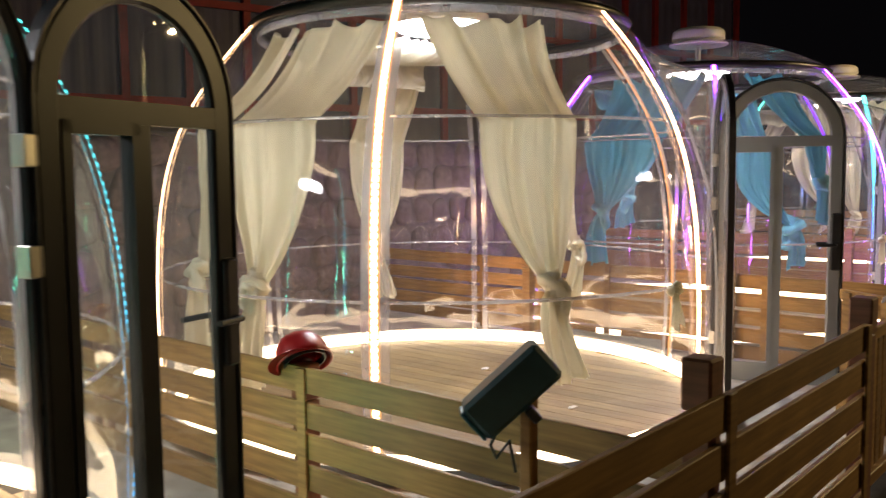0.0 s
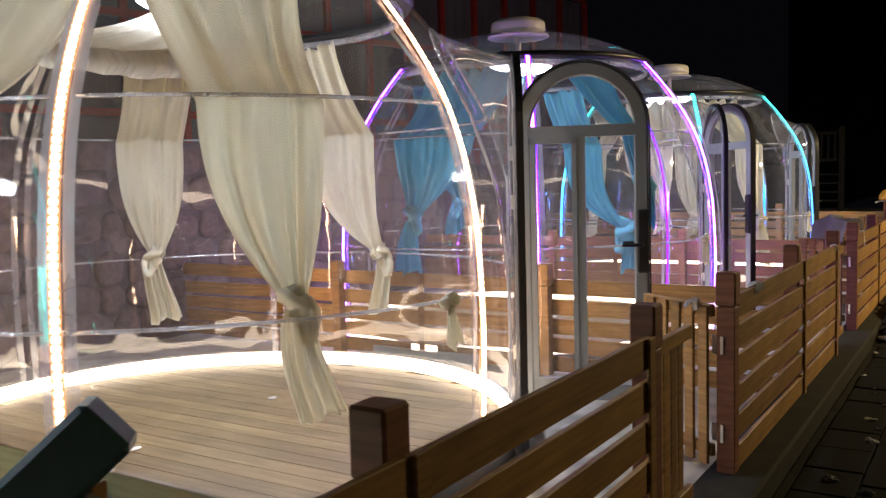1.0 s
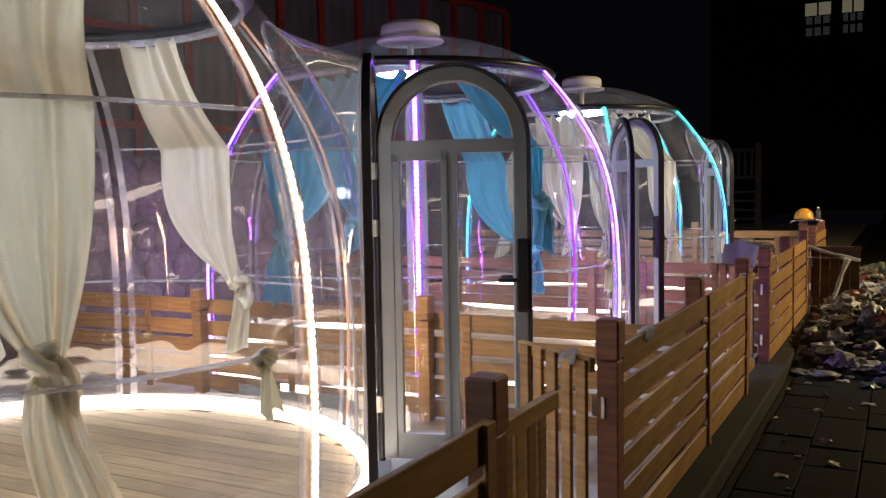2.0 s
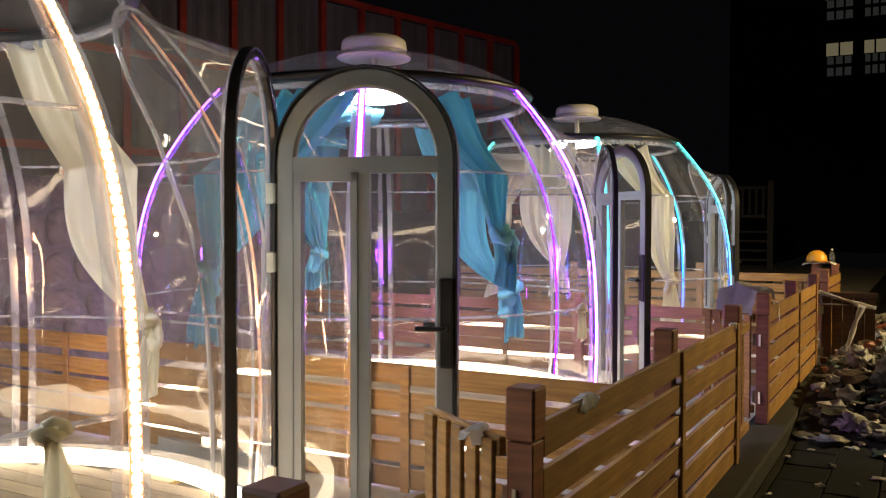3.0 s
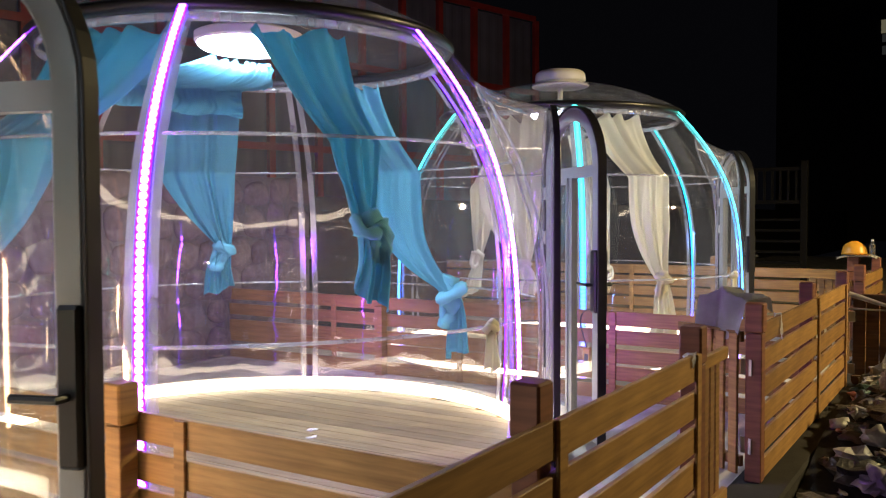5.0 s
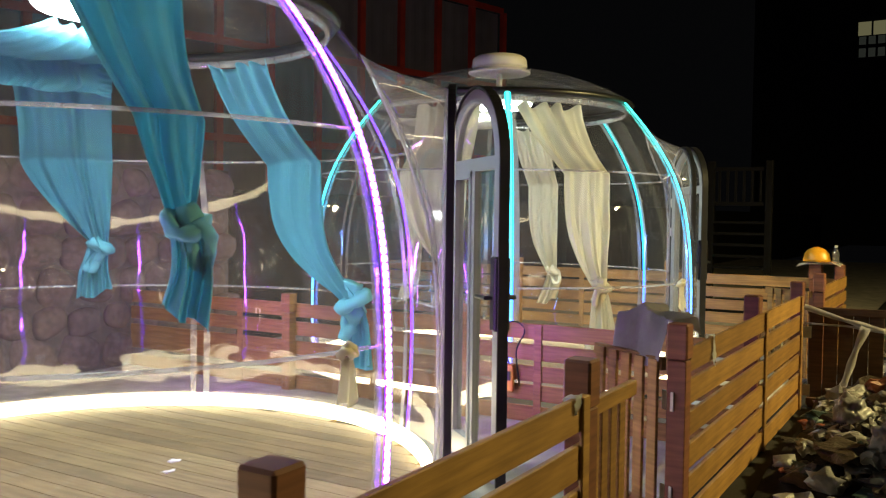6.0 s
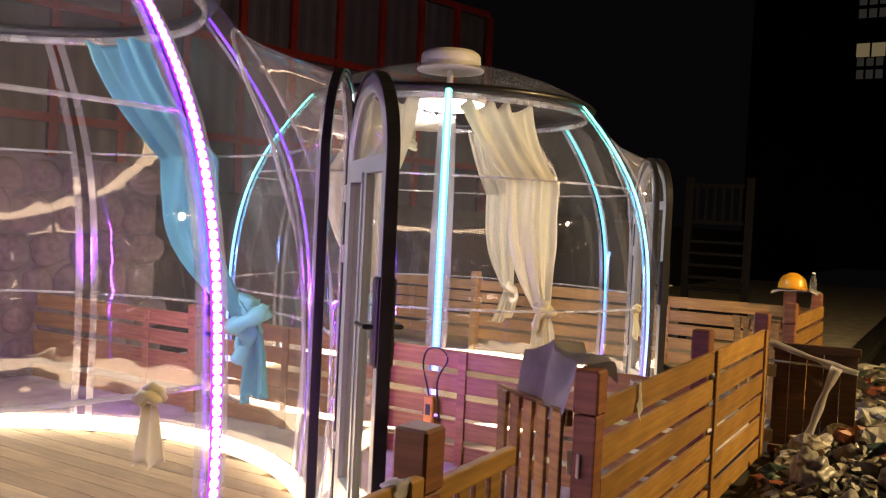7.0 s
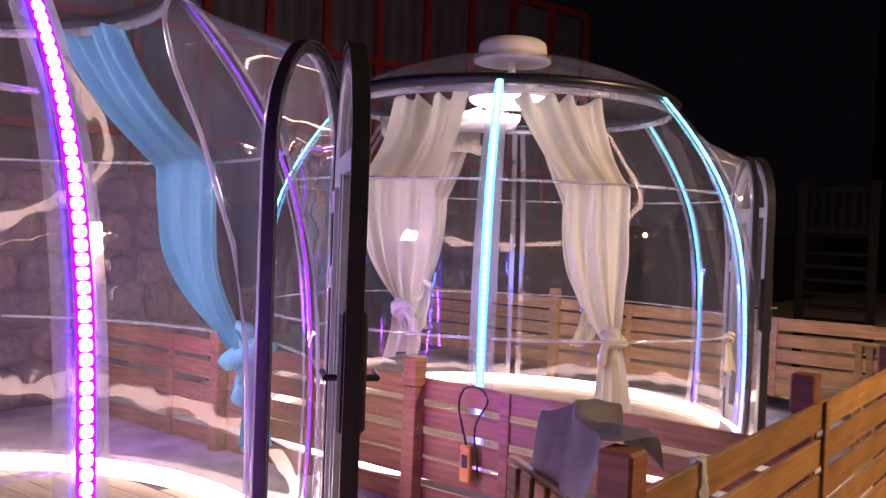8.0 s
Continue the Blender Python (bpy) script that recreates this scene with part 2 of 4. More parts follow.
# ---------------------------------------------------------------- plan (metres)
FENCE_Y = 1.55                      # the line of the front fence
DIVIDERS = [-2.33, 2.17, 6.77, 11.27, 15.75]   # first post of each plot
GATE_A = [-0.7, 3.81, 8.30, 12.80]            # posts at the two sides of each gate
GATE_B = [0.5, 5.0, 9.5, 14.0]
WALL_Y = 7.5
DOMES = [(-0.30, 4.54), (4.385, 4.535), (8.615, 4.525), (13.26, 4.46)]
SEAMS = [-90, -149.5, 150, 90, 30, -30]
PATH_Z = -0.12

PROFILE = [(1.905, 0.0), (1.93, 0.35), (1.94, 0.7), (1.93, 1.0), (1.91, 1.3), (1.855, 1.6), (1.76, 1.88), (1.62, 2.12), (1.465, 2.34), (1.28, 2.55)]


def radius_at(z):
    for (r0, z0), (r1, z1) in zip(PROFILE, PROFILE[1:]):
        if z <= z1:
            f = (z - z0) / (z1 - z0)
            return r0 + (r1 - r0) * f
    return PROFILE[-1][0]


FINE = [(radius_at(i * 2.55 / 30), i * 2.55 / 30) for i in range(31)]


def smoothed(prof, turns=3):
    p = list(prof)
    for _ in range(turns):
        p = [p[0]] + [((p[i - 1][0] + 2 * p[i][0] + p[i + 1][0]) / 4, p[i][1]) for i in range(1, len(p) - 1)] + [p[-1]]
    return p


FINE = smoothed(FINE)


def dome_r(z):
    i = max(0, min(29, int(z / 2.55 * 30)))
    f = z / 2.55 * 30 - i
    return FINE[i][0] * (1 - f) + FINE[i + 1][0] * f


def on_dome(az, z, off=0.0):
    r = dome_r(z) + off
    return Vector((r * math.cos(az), r * math.sin(az), z))


# ---------------------------------------------------------------- ground and setting
bm = bmesh.new()
box(bm, (-60, -60, -0.5), (160, 1.35, PATH_Z))
tagged(link("ground", bm, SOIL), "dark trodden earth path beside the wooden fence", "ground", kind="structure")
bm = bmesh.new()
box(bm, (-14, 1.43, -0.45), (40, WALL_Y + 0.1, -0.03))
tagged(link("floor", bm, PALE), "pale concrete floor of the dome plots", "floor", kind="structure")
bm = bmesh.new()
box(bm, (-14, WALL_Y + 0.35, -0.4), (160, 90, 1.75))
tagged(link("ground", bm, SOIL), "dark raised terrace behind the stone wall", "ground", kind="structure")

kerb = tagged(link("kerb", boxed((-14, 1.36, -0.4), (40, 1.66, 0.0), None, 0.015), DIMCONCRETE), "rough concrete kerb that carries the wooden fence", "kerb", kind="structure")

# ---------------------------------------------------------------- fence
POST_MESH = {}


def post_mesh(h, w=0.1):
    if (h, w) not in POST_MESH:
        b = bmesh.new()
        box(b, (-w / 2, -w / 2, 0), (w / 2, w / 2, h - 0.17), None, 0.004)
        box(b, (-w / 2 - 0.006, -w / 2 - 0.006, h - 0.165), (w / 2 + 0.006, w / 2 + 0.006, h), None, 0.008)
        me = bpy.data.meshes.new("post")
        b.to_mesh(me)
        b.free()
        me.materials.append(REDWOOD)
        POST_MESH[(h, w)] = me
    return POST_MESH[(h, w)]


def fence_post(x, y, h, z=0.0, w=0.1, pale=False):
    me = post_mesh(h, w)
    if pale:
        me = me.copy()
        me.materials[0] = PINE
    ob = new("fence_post", me)
    ob.matrix_world = pose(x, y, z)
    return tagged(ob, "square pale pine fence post nailed to the divider" if pale else "square reddish-brown stained wooden fence post on the kerb", "fence post", "posts of the fence")


def slat_mesh(length, height, thick=0.022):
    b = boxed((0, -thick / 2, 0), (length, thick / 2, height), None, 0.003)
    me = bpy.data.meshes.new("slat")
    b.to_mesh(me)
    b.free()
    me.materials.append(PINE)
    return me


def fence_panel(x0, y0, x1, y1, top, count, pitch, tall=0.118, battens=2, side=-1, label="panel of pale pine slats with narrow gaps, battens nailed across"):
    d = Vector((x1 - x0, y1 - y0))
    m = pose(x0, y0, 0, 0, 0, math.degrees(math.atan2(d.y, d.x)))
    root = empty("slat_fence", m, label, "fence", "panels of the fence")
    me = slat_mesh(d.length, tall)
    rnd = random.Random(round(x0 * 31 + y0 * 7))
    for i in range(count):
        s = new("slat", me)
        s.parent = root
        s.location = (0, rnd.uniform(-0.003, 0.003), top - tall - i * pitch)
        s.rotation_euler = (0, rnd.uniform(-0.004, 0.004), 0)
    low = top - tall - (count - 1) * pitch
    for x in ([d.length * (k + 1) / (battens + 1) for k in range(battens)] if isinstance(battens, int) else battens):
        part("batten", boxed((x - 0.03, side * 0.012, low - 0.02), (x + 0.03, side * 0.026, top + (0.005 if side < 0 else 0.0)), None, 0.003), PINE, root)
    return root


def gate_leaf(m, width, top, label, mat=None):
    mat = mat or PINE
    root = empty("gate", m, label, "gate", "gates of the fence")
    part("rail", boxed((0, -0.015, top - 0.06), (width, 0.015, top), None, 0.004), mat, root)
    part("rail", boxed((0, -0.015, 0.08), (width, 0.015, 0.14), None, 0.004), mat, root)
    n = 5
    wide = width / n - 0.008 if mat is OLDWOOD else 0.066
    for i in range(n):
        x = 0.01 + (width - 0.02) * i / n
        part("slat", boxed((x, 0.016, 0.04), (x + wide, 0.034, top - 0.01), None, 0.003), mat, root)
    for z in (0.2, top - 0.2):
        part("hinge", boxed((-0.05, -0.021, z - 0.045), (0.03, -0.0155, z + 0.045), None, 0.001), STEEL, root, "bright steel strap hinge")
    return root


for k, x in enumerate(DIVIDERS):
    fence_post(x, FENCE_Y + 0.03, 1.0, 0, 0.088)
    # divider between two plots
    top = 0.85 if k == 4 else 0.70
    fence_panel(x, FENCE_Y + 0.05, x, WALL_Y - 0.02, top, 5, 0.150, battens=(1.86, 3.1, 4.5) if k == 1 else 3, side=1)
    for y, up in (((3.42, 3.53, 3.36, 3.66, 3.42)[k], 0.0 if k == 1 else 0.13), (5.4, 0.1)):
        fence_post(x + (0.07 if k == 1 else -0.06), y, top + 0.03 + up, -0.03, 0.088, k != 1)
    if k == 4:
        continue
    a, b, nxt = GATE_A[k], GATE_B[k], DIVIDERS[k + 1]
    fence_post(a, FENCE_Y, 1.0, 0, 0.088)
    fence_post(b, FENCE_Y, 1.0, 0, 0.088)
    fence_panel(x + 0.003, FENCE_Y - 0.03, a - 0.05, FENCE_Y - 0.03, 0.885, 6, 0.152, 0.117, battens=(0.04, a - x - 0.09))
    fence_panel(b + 0.05, FENCE_Y - 0.03, nxt - 0.003, FENCE_Y - 0.03, 0.885, 6, 0.152, 0.117, battens=())
    if k == 3:
        gate_leaf(pose(a + 0.06, FENCE_Y - 0.07, -0.06, 0, 0, -82), 0.56, 0.86, "dark gate leaf swung out over the path, tied with white ribbon", OLDWOOD)
    else:
        gate_leaf(pose(a + 0.05, FENCE_Y, 0), 0.50, 0.84, "shut gate leaf of upright pine slats between two posts")
    gate_leaf(pose(b - 0.04, FENCE_Y + 0.06, 0, 0, 0, 56), 0.54, 0.84, "gate leaf of upright pine slats, swung open on its post")

# ---------------------------------------------------------------- dome tents
AX = radians(-60.5)                       # the way out of the porch
OUT = Vector((math.cos(AX), math.sin(AX), 0))
SIDE = Vector((-OUT.y, OUT.x, 0))         # towards the hinge
ARCH_R, ARCH_S = 0.398, 1.765               # half width of the porch, height of its straight part


def arch_line(r, straight, base=0.0, n=20):
    """Upright arch as (across, height), from foot to foot."""
    pts = [(-r, base + (straight - base) * i / 6) for i in range(6)]
    pts += [(-r * math.cos(math.pi * i / n), straight + r * math.sin(math.pi * i / n)) for i in range(n + 1)]
    pts += [(r, base + (straight - base) * (5 - i) / 6) for i in range(6)]
    return pts


def sweep_frame(bm, r, straight, base, width, depth, m):
    """A flat arch frame, width across its face, depth through it."""
    outer, inner = arch_line(r, straight, base), arch_line(r - width, straight, base)
    h, c = depth / 2, min(width, depth) * 0.22
    f = c / width
    rows = []
    for (a, z), (b, w) in zip(outer, inner):
        o, i = Vector((a, 0, z)), Vector((b, 0, w))
        ring = [(0, c - h), (0, h - c), (f, h), (1 - f, h), (1, h - c), (1, c - h), (1 - f, -h), (f, -h)]
        rows.append([bm.verts.new(m @ (o.lerp(i, t) + Vector((0, y, 0)))) for t, y in ring])
    for p, q in zip(rows, rows[1:]):
        for i in range(8):
            bm.faces.new((p[i], p[(i + 1) % 8], q[(i + 1) % 8], q[i]))
    bm.faces.new(rows[0])
    bm.faces.new(rows[-1][::-1])
    return bm


def bead(b, m):
    """One rounded glowing chip under its clear sleeve."""
    ring = [(0.0185 * math.cos(k * math.tau / 10), 0.0176 * math.copysign(abs(math.sin(k * math.tau / 10)) ** 0.45, math.sin(k * math.tau / 10))) for k in range(10)]
    low = [b.verts.new(m @ Vector((x, y, -0.002))) for x, y in ring]
    high = [b.verts.new(m @ Vector((x * 0.9, y * 0.92, 0.008))) for x, y in ring]
    b.faces.new(high)
    for k in range(10):
        b.faces.new((low[k], low[(k + 1) % 10], high[(k + 1) % 10], high[k]))


def dome_tent(name, cx, cy, mid, tape, door_az, label, hinge=None, lit=True):
    LEAF = NIGHTALU if name == "dome_tent" and hinge else ALU
    root = empty(name, pose(cx, cy, 0), label, "dome tent", "row of dome tents")
    hinge_at = mid + SIDE * ARCH_R
    # deck boards under the dome
    b = bmesh.new()
    lathe(b, [(0.0, -0.012), (1.93, -0.012), (1.93, -0.028), (0.0, -0.028)], 72)
    part("platform", b, DIMCONCRETE, root, "round platform under the deck boards")
    w = 0.138
    n = int(1.86 / w)
    for i in range(-n, n + 1):
        x = i * w
        h = math.sqrt(max(0.02, 1.88 ** 2 - (abs(x) + w / 2) ** 2))
        part("board", boxed((x - w / 2 + 0.003, -h, -0.012), (x + w / 2 - 0.003, h, 0.012), None, 0.0), DECK, root)
    # light tape round the floor, on an aluminium curb
    b = bmesh.new()
    lathe(b, [(1.862, 0.012), (1.862, 0.10), (1.815, 0.10), (1.815, 0.012)], 96)
    part("floor_light", b, FLOORGLOW if lit else WHITEPAINT, root, "glowing warm white light tape round the floor" if lit else "unlit white light tape round the floor", True)
    b = bmesh.new()
    lathe(b, [(1.935, -0.028), (1.935, 0.06), (1.88, 0.06), (1.88, -0.028)], 96)
    part("curb", b, ALU, root, "low grey metal curb")
    # six clear panels between the seams, the porch cut out of one
    order = sorted(SEAMS)
    for i, s in enumerate(order):
        a0 = radians(s) + 0.012
        a1 = radians(order[(i + 1) % 6] + (360 if i == 5 else 0)) - 0.012
        b = bmesh.new()
        lathe(b, FINE, 24, a0, a1)
        dead = []
        for f in b.faces:
            c = f.calc_center_median()
            if c.dot(OUT) > 0.5:
                across = (c - mid).dot(SIDE)
                lim = ARCH_R if c.z < ARCH_S else math.sqrt(max(0, ARCH_R ** 2 - (c.z - ARCH_S) ** 2))
                if abs(across) < lim:
                    dead.append(f)
        bmesh.ops.delete(b, geom=dead, context="FACES")
        part("panel", b, CLEAR, root, "clear curved plastic panel", True)
    # ribs: two clear edges at each seam, and two lines round
    for s in SEAMS:
        for off in (-0.032, 0.032):
            a = radians(s) + off / 1.9 * 1.6
            b = bmesh.new()
            tt = Vector((-math.sin(a), math.cos(a), 0))
            rows = [(b.verts.new(on_dome(a, z, -0.006) - tt * 0.024), b.verts.new(on_dome(a, z, -0.006) + tt * 0.024)) for _, z in FINE[::2]]
            for p, q in zip(rows, rows[1:]):
                b.faces.new((p[0], p[1], q[1], q[0]))
            bmesh.ops.solidify(b, geom=b.faces[:], thickness=0.007)
            part("rib", b, RIB, root, "clear plastic seam strip")
    for z in (1.86, 0.92):
        for i, s in enumerate(order):
            a0, a1 = radians(s) + 0.03, radians(order[(i + 1) % 6] + (360 if i == 5 else 0)) - 0.03
            pts = [on_dome(a0 + (a1 - a0) * t / 16, z, 0.0) for t in range(17)]
            if s == -90:
                pts = [p for p in pts if (p - mid).dot(SIDE) > ARCH_R]
            if len(pts) > 2:
                part("rib", tube(bmesh.new(), pts, 0.010, 6), RIB, root, "clear plastic seam strip", True)
    # light tapes up the seams
    chips, strip = TAPES[tape]
    for s in (-90, -149.5, 150, -30):
        a = radians(s)
        path = [on_dome(a, z, 0.014) for _, z in FINE]
        t = Vector((-math.sin(a), math.cos(a), 0))
        b = bmesh.new()
        hw = 0.022 if s == -30 else 0.027
        rows = [(b.verts.new(p - t * hw), b.verts.new(p + t * hw)) for p in path]
        for p, q in zip(rows, rows[1:]):
            b.faces.new((p[0], p[1], q[1], q[0]))
        bmesh.ops.solidify(b, geom=b.faces[:], thickness=0.004)
        tp = part("light_tape", b, strip, root, "coloured light tape along a seam")
        b = bmesh.new()
        length, nxt = 0.0, 0.0
        for p, q in zip(path, path[1:]):
            d = (q - p).length
            while nxt < length + d:
                c = p.lerp(q, (nxt - length) / d)
                u = (q - p).normalized()
                o = u.cross(t)
                if o.dot(Vector((math.cos(a), math.sin(a), 0))) < 0:
                    o = -o
                mm = Matrix((( *t, 0), (*u, 0), (*o, 0), (0, 0, 0, 1))).transposed()
                bead(b, Matrix.Translation(c) @ mm @ Matrix.Scale(0.5 if s == -30 else 1.0, 4))
                nxt += 0.036
            length += d
        tagged(part("chip_strip", b, strip if s == -30 else chips, tp, "row of glowing chips"), kind="stuff")
    # roof: dark rim, shallow clear bowl, white vent cap, lamp
    b = bmesh.new()
    lathe(b, [(1.25, 2.515), (1.30, 2.525), (1.325, 2.56), (1.30, 2.585), (1.25, 2.57), (1.25, 2.515)], 72)
    part("rim", b, BLACK, root, "dark rubber rim of the roof", True)
    b = bmesh.new()
    lathe(b, [(1.245, 2.47), (1.262, 2.47), (1.262, 2.514), (1.245, 2.514), (1.245, 2.47)], 72)
    part("ceiling_ring", b, RIB, root, "clear plastic ring under the rim", True)
    b = bmesh.new()
    lathe(b, [(1.30, 2.586), (1.15, 2.665), (0.95, 2.755), (0.7, 2.84), (0.45, 2.90), (0.26, 2.925)], 72)
    part("roof_bowl", b, CLEARTOP, root, "shallow clear plastic roof bowl", True)
    b = bmesh.new()
    lathe(b, [(0.0, 2.90), (0.30, 2.895), (0.31, 2.905), (0.30, 2.918), (0.245, 2.928), (0.245, 2.945), (0.27, 2.95), (0.275, 2.965), (0.269, 3.03), (0.257, 3.05), (0.235, 3.06), (0.226, 3.07), (0.19, 3.076), (0.0, 3.078)], 48)
    part("vent_cap", b, WHITEPAINT, root, "round white plastic vent cap", True)
    b = bmesh.new()
    lathe(b, [(0.0, 2.60), (0.33, 2.60), (0.345, 2.615), (0.345, 2.66), (0.30, 2.68), (0.0, 2.68)], 48)
    lampbody = part("ceiling_lamp", b, WHITEPAINT, root, "round white ceiling lamp, lit" if lit else "round white ceiling lamp, unlit")
    b = bmesh.new()
    lathe(b, [(0.0, 2.540), (0.16, 2.543), (0.24, 2.552), (0.295, 2.568), (0.32, 2.585), (0.325, 2.599), (0.0, 2.599)], 48)
    part("diffuser", b, LAMPGLOW if lit else WHITEPAINT, lampbody, "glowing white diffuser" if lit else "unlit white diffuser")
    b = bmesh.new()
    tube(b, [(0, 0, 2.68), (0, 0, 2.91)], 0.03)
    part("stem", b, WHITEPAINT, lampbody)
    # porch: clear tunnel from the dome's side to the arch
    b = bmesh.new()
    rows = []
    for a, z in arch_line(ARCH_R - 0.005, ARCH_S, 0.0, 24):
        p1 = mid + SIDE * a + Vector((0, 0, z))
        # the hood widens and rises towards the dome
        up = max(0.0, min(1.0, (z - 1.1) / 0.8))
        zf, af = z + max(0.0, z - 1.6) * 0.32, a * (1 + 0.14 * up * up)
        r = dome_r(zf)
        q = mid + SIDE * af
        bq = q.dot(OUT)
        disc = bq * bq - (q.length_squared - r * r)
        back = (-bq + math.sqrt(disc)) if disc > 0 else -0.5
        p0 = q + Vector((0, 0, zf)) + OUT * min(-0.05, back)
        line = p1 + OUT * min(-0.05, back)
        rows.append([b.verts.new(p0.lerp(p1, k / 4).lerp(line.lerp(p1, k / 4), math.sin(math.pi * k / 4) * 0.15)) for k in range(5)])
    for p, q in zip(rows, rows[1:]):
        for k in range(4):
            b.faces.new((p[k], p[k + 1], q[k + 1], q[k]))
    edge = [r_[0].co.copy() for r_ in rows]
    lip = [r_[4].co.copy() - OUT * 0.03 for r_ in rows]
    porch = part("porch", b, HOOD, root, "clear arched porch tunnel", True)
    part("rib", tube(bmesh.new(), edge, 0.009, 8), RIB, porch, "clear plastic seam strip", True)
    part("rib", tube(bmesh.new(), lip, 0.010, 6), RIB, porch, "clear plastic seam strip", True)
    m = Matrix(((*SIDE, 0), (*OUT, 0), (0, 0, 1, 0), (0, 0, 0, 1))).transposed()
    m.translation = mid
    b = sweep_frame(bmesh.new(), ARCH_R + 0.018, ARCH_S, -0.02, 0.036, 0.034, m)
    fr = part("door_frame", b, DARKALU, root, "dark grey arched door frame with black edge")
    b = sweep_frame(bmesh.new(), ARCH_R + 0.027, ARCH_S, -0.02, 0.0085, 0.04, m)
    part("gasket", b, BLACK, fr, "black rubber edge")
    b = boxed((-ARCH_R, -0.05, -0.02), (ARCH_R, 0.05, 0.09), m, 0.004)
    part("threshold", b, ALU, fr)
    # the door leaf
    at = hinge if hinge else hinge_at
    dm = Matrix.Translation((at.x, at.y, 0)) @ pose(0, 0, 0, 0, 0, door_az)
    w, st = 0.395, 1.78
    half = Matrix.Translation((w + 0.015, 0, 0))
    b = sweep_frame(bmesh.new(), w, st, 0.11, 0.085, 0.045, dm @ half)
    box(b, (0.02, -0.0215, 1.725), (2 * w, 0.0215, 1.795), dm)
    box(b, (0.10, -0.0215, 0.11), (2 * w - 0.07, 0.0215, 0.21), dm)
    box(b, (0.380, -0.0205, 0.2), (0.432, 0.0205, 1.73), dm)
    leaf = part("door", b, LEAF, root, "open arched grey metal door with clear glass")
    b = sweep_frame(bmesh.new(), w + 0.012, st, 0.105, 0.011, 0.058, dm @ half)
    part("gasket", b, BLACK, leaf, "black rubber edge")
    b = bmesh.new()
    for lo, hi in (((0.098, 0.205), (0.130, 1.73)), ((0.352, 0.205), (0.382, 1.73)), ((0.098, 1.69), (0.382, 1.728)), ((0.098, 0.205), (0.382, 0.245))):
        box(b, (lo[0], -0.027, lo[1]), (hi[0], 0.027, hi[1]), dm)
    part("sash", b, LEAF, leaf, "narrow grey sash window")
    part("pane", boxed((0.130, -0.003, 0.24), (0.354, 0.003, 1.70), dm), PANE, leaf)
    part("pane", boxed((0.430, -0.003, 0.2), (2 * w - 0.065, 0.003, 1.73), dm), PANE, leaf)
    b = bmesh.new()
    vs = [b.verts.new(dm @ half @ Vector((a, -0.002, z))) for a, z in [(-0.315, 1.79)] + [(-0.315 * math.cos(math.pi * i / 20), 1.79 + 0.3 * math.sin(math.pi * i / 20)) for i in range(1, 20)] + [(0.315, 1.79)]]
    b.faces.new(vs)
    bmesh.ops.solidify(b, geom=b.faces[:], thickness=0.005)
    part("pane", b, PANE, leaf)
    hx = 2 * w - 0.02
    b = boxed((hx - 0.032, -0.045, 0.90), (hx + 0.034, 0.045, 1.28), dm, 0.010)
    lock = part("lock", b, BLACK, leaf, "long black lock plate")
    for sd in (-1, 1):
        b = bmesh.new()
        tube(b, [dm @ Vector((hx, sd * 0.04, 1.07)), dm @ Vector((hx, sd * 0.08, 1.07)), dm @ Vector((hx - 0.12, sd * 0.085, 1.07))], 0.011)
        part("handle", b, BLACK, lock, "black lever handle")
    for z in (0.4, 1.34, 1.64):
        b = boxed((-0.028, -0.029, z - 0.045), (0.018, 0.029, z + 0.045), dm, 0.004)
        part("hinge", b, STEEL, leaf, "pale metal hinge")
    return root


LABELS = ["clear plastic dome tent with green light tapes and open grey door",
          "clear plastic dome tent with warm light tapes and cream curtains",
          "clear plastic dome tent with violet light tapes and blue curtains",
          "clear plastic dome tent with changing cyan light tapes and cream curtains"]
HINGES = [(0.71, 2.85), (5.49, 2.965), (9.93, 3.03), (14.44, 3.03)]       # hinge side of each porch arch
PORCH = [Vector((hx - cx, hy - cy, 0)) - SIDE * ARCH_R for (hx, hy), (cx, cy) in zip(HINGES, DOMES)]
DOOR_AZ = [14, -71, -131, -143]
for i, (cx, cy) in enumerate(DOMES):
    dome_tent("dome_tent", cx, cy, PORCH[i], ("green", "warm", "violet", "cyan")[i], DOOR_AZ[i], LABELS[i], Vector((0.71 - cx, 2.85 - cy, 0)) if i == 0 else None)


# ---------------------------------------------------------------- curtains
def roll(b, pts, radius, seed, closed=False):
    """A crumpled roll of cloth along a line."""
    start = len(b.verts)
    tube(b, pts, radius, 14, closed)
    b.verts.ensure_lookup_table()
    b.normal_update()
    for v in b.verts[start:]:
        v.co += v.normal * radius * (0.8 * noise.noise(v.co * 18 + Vector((seed * 2.1, 0, 0))) + 0.5 * noise.noise(v.co * 55))


